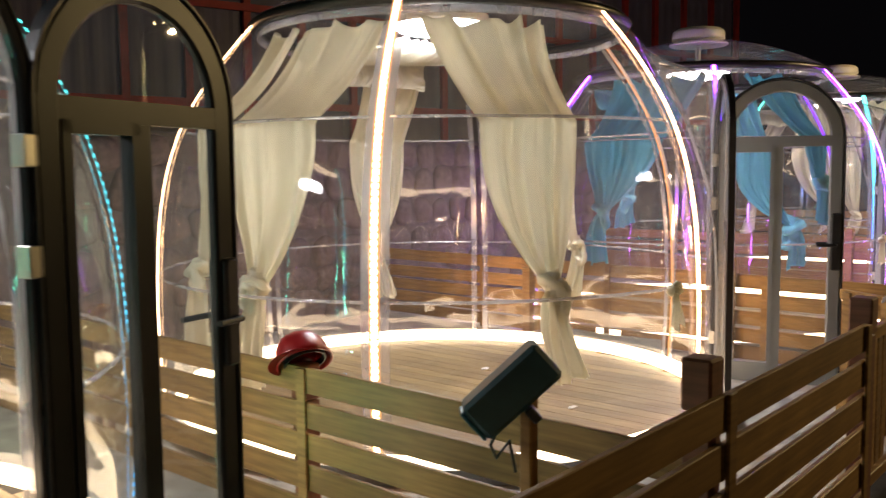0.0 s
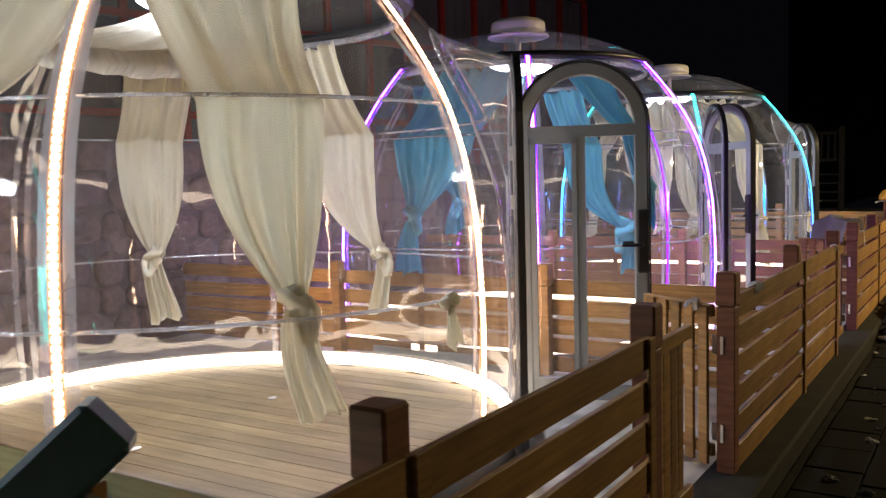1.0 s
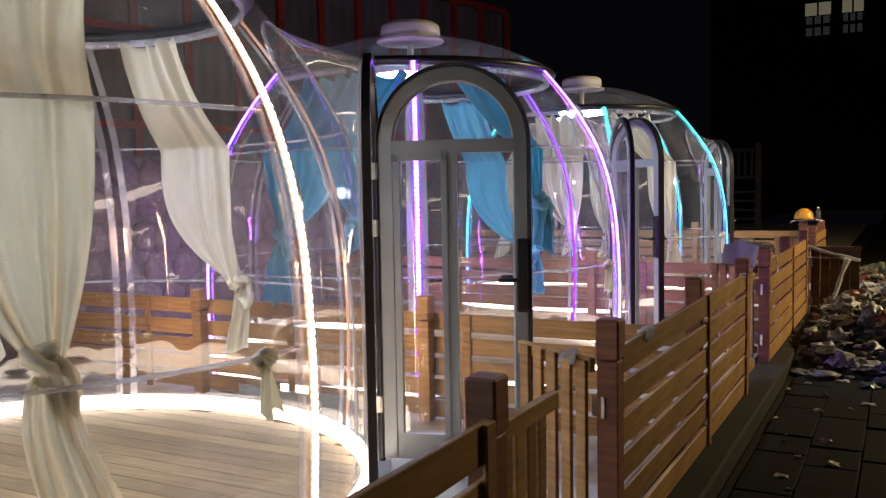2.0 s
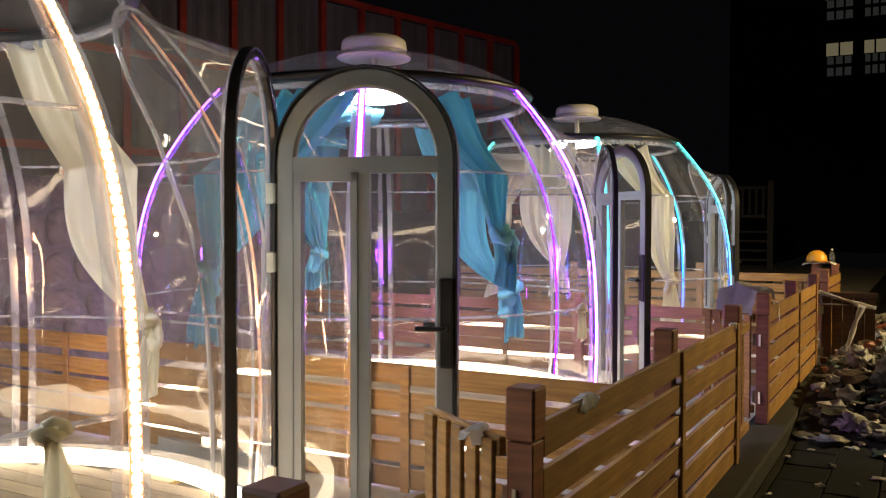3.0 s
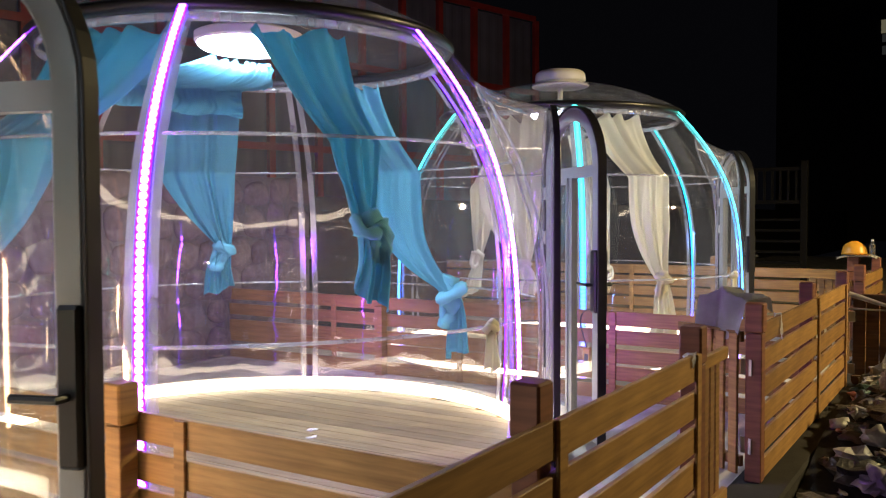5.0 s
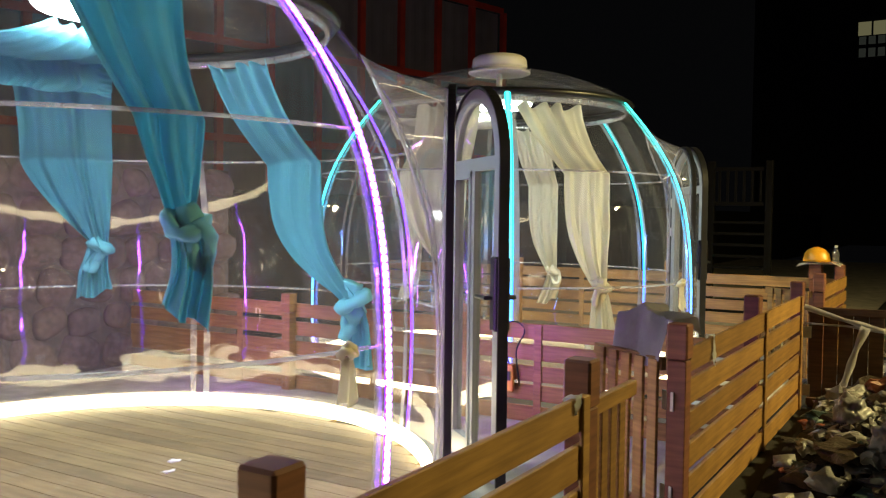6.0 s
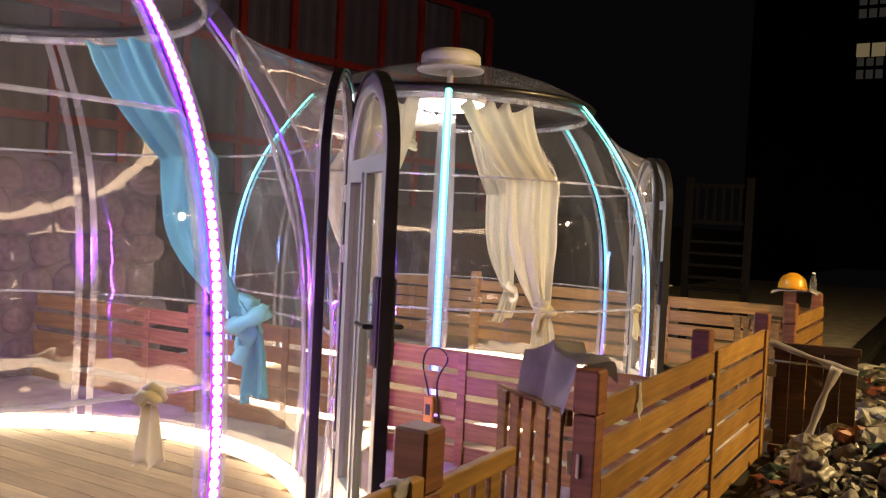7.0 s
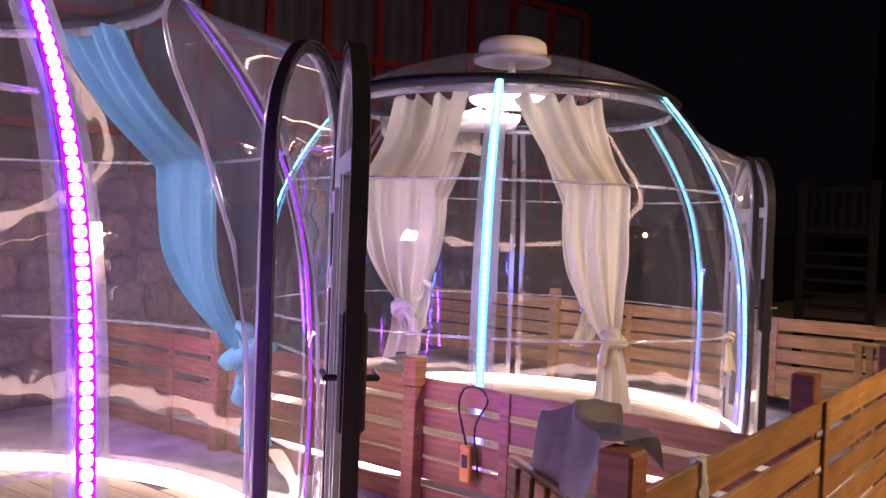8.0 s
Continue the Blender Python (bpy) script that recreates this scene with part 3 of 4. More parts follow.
def curtain(dome, top_az, bend_az, knot_az, knot_z, tail_z, mat, label, seed=0, ztop=2.47, rtop=1.19, tail_w=0.15, hang=1.6, foot_w=0.12, bulk=1.0, lean=0.0):
    """Cloth from the rim out to the line at 1.86 m, from there down to its knot."""
    cx, cy = DOMES[dome]
    rnd = random.Random(seed)
    root = empty("curtain", pose(cx, cy, 0), label, "curtain", "curtains in the dome tents")
    kr = dome_r(knot_z) - 0.13
    ka = radians(knot_az)
    knot = Vector((kr * math.cos(ka), kr * math.sin(ka), knot_z))
    tang = Vector((-math.sin(ka), math.cos(ka), 0)) * (1 if top_az[1] > top_az[0] else -1)
    rad = Vector((math.cos(ka), math.sin(ka), 0))
    NU, NV = 128, 44
    ZB = 1.84 if knot_z < 1.7 else knot_z + 0.12
    folds = max(3.0, abs(top_az[1] - top_az[0]) / 9.0)
    ph = [rnd.uniform(0, 6.28) for _ in range(6)]
    sgn = rnd.choice((-1, 1))
    b = bmesh.new()
    grid = []
    for j in range(NV + 1):
        v = j / NV
        row = []
        for i in range(NU + 1):
            u = i / NU
            # folds of uneven width
            w = u + 0.05 * math.sin(6.28 * u + ph[0]) + 0.03 * math.sin(14 * u + ph[4])
            a = radians(top_az[0] + (top_az[1] - top_az[0]) * u)
            c = radians(bend_az[0] + (bend_az[1] - bend_az[0]) * u)
            top = Vector((rtop * math.cos(a), rtop * math.sin(a), ztop))
            br = dome_r(ZB) - 0.05
            bend = Vector((br * math.cos(c), br * math.sin(c), ZB + 0.03 * math.sin(3.1 * u)))
            foot = knot + tang * (u - 0.5) * foot_w + Vector((0, 0, 0.03 * math.sin(5 * u + ph[0])))
            f = min(1.0, v / 0.42)
            p = top.lerp(bend, f)
            p += (0.05 * math.sin(math.pi * f)) * Vector((-math.cos(a), -math.sin(a), -0.5))
            f = max(0.0, (v - 0.42) / 0.58)
            q = bend.lerp(foot, f ** hang)
            q.z = bend.z + (foot.z - bend.z) * f
            f = max(0.0, min(1.0, (v - 0.31) / 0.22))
            p = p.lerp(q, f * f * (3 - 2 * f))
            o = Vector((math.cos(c), math.sin(c), 0.25))
            wave = math.sin(math.tau * folds * w + ph[1] + 2.6 * noise.noise(Vector((u * 3.3, v * 1.7, seed * 5.1))))
            amp_u = 0.6 + 0.9 * abs(noise.noise(Vector((u * 4.5, v * 1.1, seed * 3.3 + 40))))
            wave = wave * (1 - 0.3 * abs(wave)) + 0.14 * math.sin(math.tau * folds * 2.27 * w + ph[3] + 2 * v) * (0.3 + v) + 0.45 * math.sin(math.tau * folds * 0.43 * w + ph[5] + 1.5 * v)
            amp = 0.070 * (1 - 0.45 * v) * (0.55 + 0.45 * abs(v - 0.42) / 0.58)
            p -= o * (wave + 1.0) * amp * amp_u
            p += o * 0.014 * noise.noise(Vector((u * 9 + seed, v * 5.0 + u * 3, 2.0))) * (0.5 + v)
            if j < 2:
                p.z += 0.022 * math.sin(math.tau * folds * w)
            lim = dome_r(max(0, min(2.5, p.z))) - 0.03
            h = math.hypot(p.x, p.y)
            if h > lim:
                p.x, p.y = p.x * lim / h, p.y * lim / h
            row.append(b.verts.new(p))
        grid.append(row)
    for r0, r1 in zip(grid, grid[1:]):
        for i in range(NU):
            b.faces.new((r0[i], r0[i + 1], r1[i + 1], r1[i]))
    bmesh.ops.solidify(b, geom=b.faces[:], thickness=0.003)
    part("drape", b, mat, root, "", True)
    # knot: rolls of cloth wound round each other, with a loop hanging out
    b = bmesh.new()
    ring = [knot + tang * 0.055 * math.cos(k * math.tau / 14) + rad * 0.045 * math.sin(k * math.tau / 14) + Vector((0, 0, 0.03 * math.sin(k * math.tau / 14 + ph[2]))) for k in range(14)]
    roll(b, ring, 0.030, seed, True)
    ring = [knot + tang * sgn * (0.045 + 0.035 * math.sin(k * math.tau / 16)) + rad * (0.02 + 0.02 * math.cos(k * math.tau / 16)) + Vector((0, 0, -0.075 + 0.075 * math.cos(k * math.tau / 16 + 0.4))) for k in range(16)]
    roll(b, ring, 0.027, seed + 7, True)
    roll(b, [knot + tang * 0.04 * sgn * math.sin(3 * k) + Vector((0, 0, 0.07 - 0.028 * k)) for k in range(6)], 0.037, seed + 3)
    for v in b.verts:
        v.co = knot + (v.co - knot) * bulk
    part("knot", b, mat, root, "knotted cloth", True)
    # tail below the knot
    b = bmesh.new()
    grid = []
    for j in range(13):
        v = j / 12
        row = []
        for i in range(65):
            u = i / 64
            wd = 0.09 * bulk + tail_w * v ** 0.5
            p = knot + tang * (u - 0.5) * wd + Vector((0, 0, -0.03 + (tail_z - knot_z + 0.03) * v))
            p += rad * (0.02 + 0.030 * math.sin(math.tau * 1.6 * u + ph[0]) + 0.026 * math.sin(math.tau * 4.6 * u + ph[1] + 2 * v) * (0.4 + 0.8 * abs(math.sin(5 * u + ph[3])))) * (0.5 + 0.8 * v)
            p += tang * ((lean or 0.07 * math.sin(ph[2])) * v + 0.02 * math.sin(4 * v + ph[4]))
            p.z += v * v * (0.05 * (u - 0.5) * math.sin(ph[5]) * 2 + 0.02 * math.sin(math.tau * 1.4 * u + ph[3]))
            row.append(b.verts.new(p))
        grid.append(row)
    for r0, r1 in zip(grid, grid[1:]):
        for i in range(64):
            b.faces.new((r0[i], r0[i + 1], r1[i + 1], r1[i]))
    bmesh.ops.solidify(b, geom=b.faces[:], thickness=0.003)
    part("tail", b, mat, root, "", True)
    return root


CR = "long cream curtain hung from the dome rim and knotted"
BL = "long blue curtain hung from the dome rim and knotted"
HANGINGS = [
    (1, (-145, -105), (-132.5, -113.5), -120.5, 0.98, 0.46, CREAM, CR, 2.3, {"lean": 0.09, "tail_w": 0.17}),
    (1, (-152, -187), (-162, -184), -174, 0.97, 0.35, CREAM, CR, 1.9),
    (1, (72, 47), (69, 52), 60, 0.96, 0.42, CREAM, CR, 2.8),
    (1, (14, -7), (17, -2), 0, 0.93, 0.46, CREAM, CR, 3.0, {"lean": -0.03}),
    (1, (172, 148), (170, 156), 166, 1.0, 0.45, CREAM, CR, 1.9),
    (2, (-135, -110), (-123, -114), -117, 1.44, 1.08, BLUE, BL, 1.15, {"foot_w": 0.08, "bulk": 1.1, "tail_w": 0.07}),
    (2, (80, 48), (70, 49), 52, 1.22, 0.86, BLUE, BL, 1.3, {"bulk": 1.15}),
    (2, (13, -10), (9, -7), -15, 0.88, 0.40, BLUE, BL, 3.0, {"foot_w": 0.22, "bulk": 1.75, "tail_w": 0.16}),
    (2, (-152, -198), (-166, -193), -184, 1.2, 0.7, BLUE, BL, 1.6),
    (3, (-145, -114), (-134, -119), -124, 0.92, 0.34, CREAM, CR, 2.6),
    (3, (-160, -192), (-161, -182), -166, 1.05, 0.78, CREAM, CR, 2.4),
    (3, (20, -1), (15, 3), 6, 0.84, 0.46, CREAM, CR, 3.2),
    (3, (70, 50), (66, 54), 60, 1.0, 0.5, CREAM, CR, 2.2),
]
for n, h in enumerate(HANGINGS):
    extra = h[9] if len(h) > 9 else {}
    curtain(*h[:8], seed=n + 1, hang=h[8], **extra)



def swag(dome, mat, hue):
    """A cloth gathered at the lamp and slung out under the roof, its lower edge rolled under."""
    cx, cy = DOMES[dome]
    root = empty("curtain", pose(cx, cy, 0), hue + " cloth gathered from the ceiling lamp to the rim, frilled edge", "curtain", "curtains in the dome tents")
    b = bmesh.new()
    g = []
    NU, NV = 140, 44
    for j in range(NV + 1):
        v = j / NV
        row = []
        for i in range(NU + 1):
            u = i / NU
            # slanting folds spread from the lamp, then hang below the rim
            slant = u + 0.14 * v
            out = min(1.0, v / 0.55)
            drop = max(0.0, (v - 0.55) / 0.45)
            a = radians((125 - 110 * u) * (1 - out) + (112 - 64 * u) * out + 4 * noise.noise(Vector((u * 4, v * 3, 1))))
            ridge = noise.noise(Vector((slant * 12, v * 1.0, 4))) + 0.7 * noise.noise(Vector((slant * 27, v * 1.3, 9))) + 0.3 * noise.noise(Vector((slant * 55, v * 2, 2)))
            r_ = 0.24 + 0.86 * out - 0.06 * drop ** 2 + 0.05 * ridge * out * (0.4 + 0.6 * drop)
            z = 2.52 - 0.06 * out - 0.05 * math.sin(out * math.pi) - 0.20 * drop + 0.045 * ridge * (1 - drop) + 0.03 * drop * noise.noise(Vector((u * 5, 2, 7)))
            z += 0.05 * drop * math.sin(drop * math.pi) * noise.noise(Vector((u * 3, 8, 3)))
            if u > 0.93:
                f = (u - 0.93) / 0.07
                r_ += 0.03 * math.sin(v * 60 + 4 * noise.noise(Vector((v * 5, 0, 0)))) * f
                z -= 0.03 * f * v
            row.append(b.verts.new((r_ * math.cos(a), r_ * math.sin(a), z)))
        g.append(row)
    for r0, r1 in zip(g, g[1:]):
        for i in range(NU):
            b.faces.new((r0[i], r0[i + 1], r1[i + 1], r1[i]))
    bmesh.ops.solidify(b, geom=b.faces[:], thickness=0.003)
    part("drape", b, mat, root, "", True)


swag(1, CREAMSHEER, "cream")
swag(2, BLUESHEER, "blue")
swag(3, CREAMSHEER, "cream")


def tied_cloth(dome, az, z0, z1, seed):
    """A short white cloth knotted to the seam line of a dome."""
    cx, cy = DOMES[dome]
    a = radians(az)
    r_ = dome_r(z0) + 0.035
    root = empty("tied_cloth", pose(cx + r_ * math.cos(a), cy + r_ * math.sin(a), z0, 0, 0, az + 90), "short white cloth knotted to the seam line of the dome", "cloth", "cloths tied to the domes")
    b = bmesh.new()
    roll(b, [(0.032 * math.cos(k * 0.6), 0.018 * math.sin(k * 0.6), 0.012 * math.sin(k * 1.2)) for k in range(10)], 0.020, seed)
    roll(b, [(-0.02, 0.0, 0.02), (0.0, -0.01, 0.035), (0.03, -0.01, 0.02), (0.045, 0.0, -0.01)], 0.015, seed + 2)
    part("knot", b, CREAM, root, "knotted cloth", True)
    b = bmesh.new()
    g = []
    for j in range(11):
        v = j / 10
        g.append([b.verts.new(((i / 20 - 0.5) * (0.045 + 0.075 * v) + 0.02 * v, 0.018 * math.sin(math.tau * 2 * i / 20 + seed + 2 * v), -0.02 + (z1 - z0) * v + 0.02 * v * math.sin(i * 0.5))) for i in range(21)])
    for r0, r1 in zip(g, g[1:]):
        for i in range(20):
            b.faces.new((r0[i], r0[i + 1], r1[i + 1], r1[i]))
    bmesh.ops.solidify(b, geom=b.faces[:], thickness=0.003)
    part("tail", b, CREAM, root, "", True)


for n in (1, 2, 3):
    tied_cloth(n, -98.5, 0.92, 0.72, n * 3)

# ---------------------------------------------------------------- stone wall behind the plots
wall = tagged(link("wall_back", boxed((-14, WALL_Y, -0.4), (12.6, WALL_Y + 0.35, 1.95)), MORTAR), "retaining wall of rough brown stones in pale mortar", "stone wall", kind="structure")
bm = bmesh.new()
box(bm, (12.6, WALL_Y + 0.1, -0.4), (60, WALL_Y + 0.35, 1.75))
tagged(link("wall_back", bm, DIMCONCRETE), "plain concrete retaining wall, its shade put into the colour", "wall", kind="structure")

rnd = random.Random(5)
STONES = []
for k in range(7):
    b = bmesh.new()
    bmesh.ops.create_icosphere(b, subdivisions=2, radius=0.5)
    for v in b.verts:
        c = v.co.copy()
        v.co = Vector((math.copysign(abs(c.x) ** 0.7, c.x) * 0.62, c.y * 0.42, math.copysign(abs(c.z) ** 0.7, c.z) * 0.62)) * (1 + 0.30 * noise.noise(c * 1.7 + Vector((k * 9, 0, 0))))
    me = bpy.data.meshes.new("stone")
    b.to_mesh(me)
    b.free()
    me.materials.append(STONE)
    for p in me.polygons:
        p.use_smooth = True
    STONES.append(me)
z, row = 0.0, 0
while z < 1.9:
    h = rnd.uniform(0.27, 0.38)
    x = 2.6 + rnd.uniform(0, 0.2)
    while x < 12.5:
        w = rnd.uniform(0.26, 0.52)
        s_ = new("stone", rnd.choice(STONES))
        s_.parent = wall
        s_.location = (x + w / 2, WALL_Y + 0.01, z + h / 2 + rnd.uniform(-0.04, 0.04))
        s_.scale = (w * 1.30, 0.32, h * 1.30)
        s_.rotation_euler = (0, rnd.uniform(-0.35, 0.35), 0)
        x += w
    z += h * 0.97

# ---------------------------------------------------------------- far building with red steel frame
FX0, FY0, FDX, FDY = 19.0, 14.2, 0.969, -0.2455
fm = pose(FX0, FY0, 0, 0, 0, math.degrees(math.atan2(FDY, FDX)))
fac = empty("steel_building", fm, "long building with red steel columns and grey sheeting", "building")
bm = bmesh.new()
rows = []
for k in range(478):
    x, d = -34 + 0.09 * k, (0.0, 0.0, 0.014, 0.014)[k % 4]
    rows.append((bm.verts.new((x, d, 1.7)), bm.verts.new((x, d, 7.2)), bm.verts.new((x, 0.3, 7.2)), bm.verts.new((x, 0.3, 1.7))))
for p, q in zip(rows, rows[1:]):
    for k in range(4):
        bm.faces.new((p[k], p[(k + 1) % 4], q[(k + 1) % 4], q[k]))
bm.faces.new(rows[0][::-1])
bm.faces.new(rows[-1])
part("wall", bm, SHEETING, fac, "grey ribbed sheeting, violet tape light put into its colour")
for i in range(-24, 8):
    part("column", boxed((i * 1.3 - 0.08, -0.12, 1.7), (i * 1.3 + 0.08, 0.0, 7.25)), RED, fac, "red steel column")
for z in (3.0, 5.05, 7.2):
    part("beam", boxed((-34, -0.16, z), (9, -0.125, z + 0.16)), RED, fac, "red steel beam")

# ---------------------------------------------------------------- lamps of the place, and added fill
for cx, cy in DOMES:
    lamp("ceiling_light", "AREA", look((cx, cy, 2.532), (cx, cy, 0)), 25, (0.86, 0.95, 1.0), 0.6)


TAPE_LIGHT = [("green", (0.05, 0.8, 0.45), 4), ("warm", (1.0, 0.58, 0.26), 7), ("violet", (0.36, 0.05, 1.0), 19), ("cyan", (0.10, 0.28, 1.0), 5)]
for (cx, cy), (_, color, power) in zip(DOMES, TAPE_LIGHT):
    # the front tapes' light is boosted inward, the rear ones' out at the wall behind
    # added area lamps; seams 90 and 30 have no tape of their own
    for s_, way, share in ((-90, -1, 0.4), (-149.5, -1, 0.4), (150, -1, 0.4), (150, 1, 0.2), (90, 1, 0.25), (30, 1, 0.55), (-30, 1, 0.6)):
        a = radians(s_)
        r_ = dome_r(0.8) + (0.032 if way > 0 else -0.012)
        at = Vector((cx + r_ * math.cos(a), cy + r_ * math.sin(a), 0.80))
        ob = lamp("tape_boost_light", "AREA", look(at, at + way * Vector((math.cos(a), math.sin(a), 0.25 if way > 0 else 0))), power * share, color, 0.03)
        ob.data.shape, ob.data.size_y = "RECTANGLE", 1.0


# added out of view: pole and floodlights give the fence its warm fill
def path_fill_lamp(x, y, h, power, color):
    root = empty("path_fill_lamp", pose(x, y, PATH_Z), "added lamp pole out of view with warm floodlights that light the fence", "street lamp", "lamps along the path")
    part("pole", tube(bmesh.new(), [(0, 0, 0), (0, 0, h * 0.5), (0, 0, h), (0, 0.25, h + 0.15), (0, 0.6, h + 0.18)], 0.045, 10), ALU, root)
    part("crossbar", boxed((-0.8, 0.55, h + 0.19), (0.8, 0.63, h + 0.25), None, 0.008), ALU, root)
    lens, _, _ = glowing("path_fill_glow", color, 25.0)
    # several small heads so the domes reflect them as short dashes
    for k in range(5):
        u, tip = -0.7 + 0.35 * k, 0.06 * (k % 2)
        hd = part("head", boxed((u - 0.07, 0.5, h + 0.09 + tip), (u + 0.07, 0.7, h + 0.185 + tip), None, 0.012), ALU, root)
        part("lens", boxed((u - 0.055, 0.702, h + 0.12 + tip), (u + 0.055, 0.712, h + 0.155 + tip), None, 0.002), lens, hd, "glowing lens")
    lamp("path_fill_light", "AREA", look((x, y + 0.74, PATH_Z + h + 0.11), (x, y + 2.6, 0)), power, color, 0.25)


path_fill_lamp(13.5, -4.6, 4.2, 470, (1.0, 0.78, 0.34))
path_fill_lamp(-6.0, -5.0, 4.2, 24, (1.0, 0.82, 0.5))


# ---------------------------------------------------------------- loose things
def crumpled(b, c, size, seed, flat=0.7, sub=2, rough=0.5):
    r = bmesh.ops.create_icosphere(b, subdivisions=sub, radius=1.0)
    for v in r["verts"]:
        p = v.co.copy()
        f = 1 + rough * noise.noise(p * 1.6 + Vector((seed * 3.7, 0, 0))) + 0.5 * rough * noise.noise(p * 4.1 + Vector((0, seed * 2.3, 0)))
        v.co = Vector(c) + Vector((p.x * size[0], p.y * size[1], p.z * size[2] * flat)) * f


def helmet(m, color, label):
    root = empty("helmet", m, label, "helmet")
    shell = plain("helmet_plastic", color, 0.3, 0, 0.1, 6, 0.02)
    b = bmesh.new()
    lathe(b, [(0.0, 0.15), (0.04, 0.148), (0.085, 0.125), (0.11, 0.085), (0.12, 0.03), (0.125, 0.0), (0.118, 0.0), (0.113, 0.03), (0.10, 0.085), (0.075, 0.118), (0.0, 0.14)], 32)
    for v in b.verts:
        v.co.x *= 1.16
    part("shell", b, shell, root, "", True)
    b = bmesh.new()
    for k in (-1, 0, 1):
        tube(b, [(0.13 * math.cos(t), 0.022 * k, 0.003 + 0.15 * math.sin(t)) for t in [math.pi * i / 12 for i in range(1, 12)]], 0.006, 5)
    part("ridge", b, shell, root)
    b = bmesh.new()
    n = 20
    up = []
    for i in range(n + 1):
        a = -1.25 + 2.5 * i / n
        r0, r1 = 0.122, 0.122 + 0.055 * math.cos(a * 1.2)
        up.append((b.verts.new((r0 * 1.16 * math.cos(a), r0 * math.sin(a), 0.006)), b.verts.new((r1 * 1.16 * math.cos(a), r1 * math.sin(a), -0.006))))
    for p, q in zip(up, up[1:]):
        b.faces.new((p[0], p[1], q[1], q[0]))
    bmesh.ops.solidify(b, geom=b.faces[:], thickness=0.004)
    part("brim", b, shell, root)
    b = bmesh.new()
    lathe(b, [(0.10, 0.0), (0.10, 0.03), (0.094, 0.03), (0.094, 0.0), (0.10, 0.0)], 24)
    part("lining", b, BLACK, root, "black inner band")
    return root


helmet(pose(2.24, 3.53, 0.70, 38, -18, 185), (0.30, 0.012, 0.012), "glossy dark red safety helmet tilted on a fence post")

# dark box light on a stake at the first divider
DARKTEAL = plain("dark_teal_plastic", (0.016, 0.06, 0.075), 0.45, 0, 0.3, 9, 0.1)
fl = empty("floodlight", pose(1.61, 1.90, 0.96), "dark teal box-shaped floodlight tilted on a wooden stake", "floodlight")
tilt = pose(0, 0, 0, 0, 0, -48) @ pose(0, 0, 0, 0, -42, 0)
part("housing", boxed((-0.14, -0.05, -0.062), (0.14, 0.05, 0.062), tilt, 0.012), DARKTEAL, fl)
part("front", boxed((-0.152, -0.042, -0.052), (-0.1412, 0.042, 0.052), tilt, 0.004), plain("teal_lens", (0.02, 0.12, 0.17), 0.4, 0, 0.1), fl, "blue-green front lens")
part("bracket", boxed((-0.014, -0.056, -0.11), (0.014, 0.056, -0.0625), tilt, 0.004), BLACK, fl)
part("cable", tube(bmesh.new(), [(-0.04, 0, -0.08), (-0.07, 0.02, -0.15), (-0.03, 0.03, -0.2), (0.02, 0.02, -0.16), (0.05, 0.02, -0.26)], 0.005, 6), BLACK, fl)
tagged(link("stake", boxed((1.65, 1.86, -0.03), (1.69, 1.90, 0.93), None, 0.004), PINE), "narrow pine stake that carries the floodlight", "stake")

# grey wrapping thrown over the open gate
WRAP = plain("grey_wrap", (0.30, 0.29, 0.30), 0.7, 0, 0.3, 5, 0.2)
b = bmesh.new()
NX, NYY = 26, 26
g = []
for j in range(NYY + 1):
    rr = []
    for i in range(NX + 1):
        u, v = i / NX - 0.5, j / NYY * 0.56 - 0.20
        x = u * 0.40
        drop = max(0, abs(v) - 0.12)
        y = math.copysign(min(abs(v), 0.12 + 0.25 * drop), v) * 0.62
        z = 0.16 - drop * 0.9 - 0.06 * max(0, abs(u) - 0.25) + 0.06 * noise.noise(Vector((u * 2.5, v * 2.5, 3))) + 0.018 * noise.noise(Vector((u * 9, v * 9, 7)))
        y += 0.04 * noise.noise(Vector((u * 3, v * 3, 9)))
        x += 0.03 * noise.noise(Vector((v * 4, u * 3, 1)))
        rr.append(b.verts.new((x, y, z)))
    g.append(rr)
for r0, r1 in zip(g, g[1:]):
    for i in range(NX):
        b.faces.new((r0[i], r0[i + 1], r1[i + 1], r1[i]))
bmesh.ops.solidify(b, geom=b.faces[:], thickness=0.004)
ob = link("wrapping_cloth", b, WRAP)
ob.matrix_world = pose(9.65, 1.70, 0.88, 0, 0, 50)
tagged(ob, "crumpled grey plastic wrapping thrown over the open gate", "plastic sheet")

# power strip and its cable on the third divider
ps = empty("power_strip", pose(11.21, 3.27, 0.30), "small yellow socket strip hanging by a black cable on the divider", "power strip")
part("body", boxed((-0.03, -0.035, -0.1), (0.005, 0.035, 0.1), None, 0.008), plain("yellow_plastic", (0.55, 0.27, 0.03), 0.4), ps)
part("socket", boxed((-0.034, -0.018, -0.02), (-0.0305, 0.018, 0.05), None, 0.002), BLACK, ps, "dark socket face")
part("cable", tube(bmesh.new(), flowing([(-0.02, 0, 0.1), (-0.03, 0.05, 0.3), (-0.025, 0.02, 0.4), (0.0, -0.06, 0.41), (0.02, -0.1, 0.34), (-0.03, -0.06, 0.2), (-0.03, -0.09, -0.05)]), 0.006, 6), BLACK, ps)

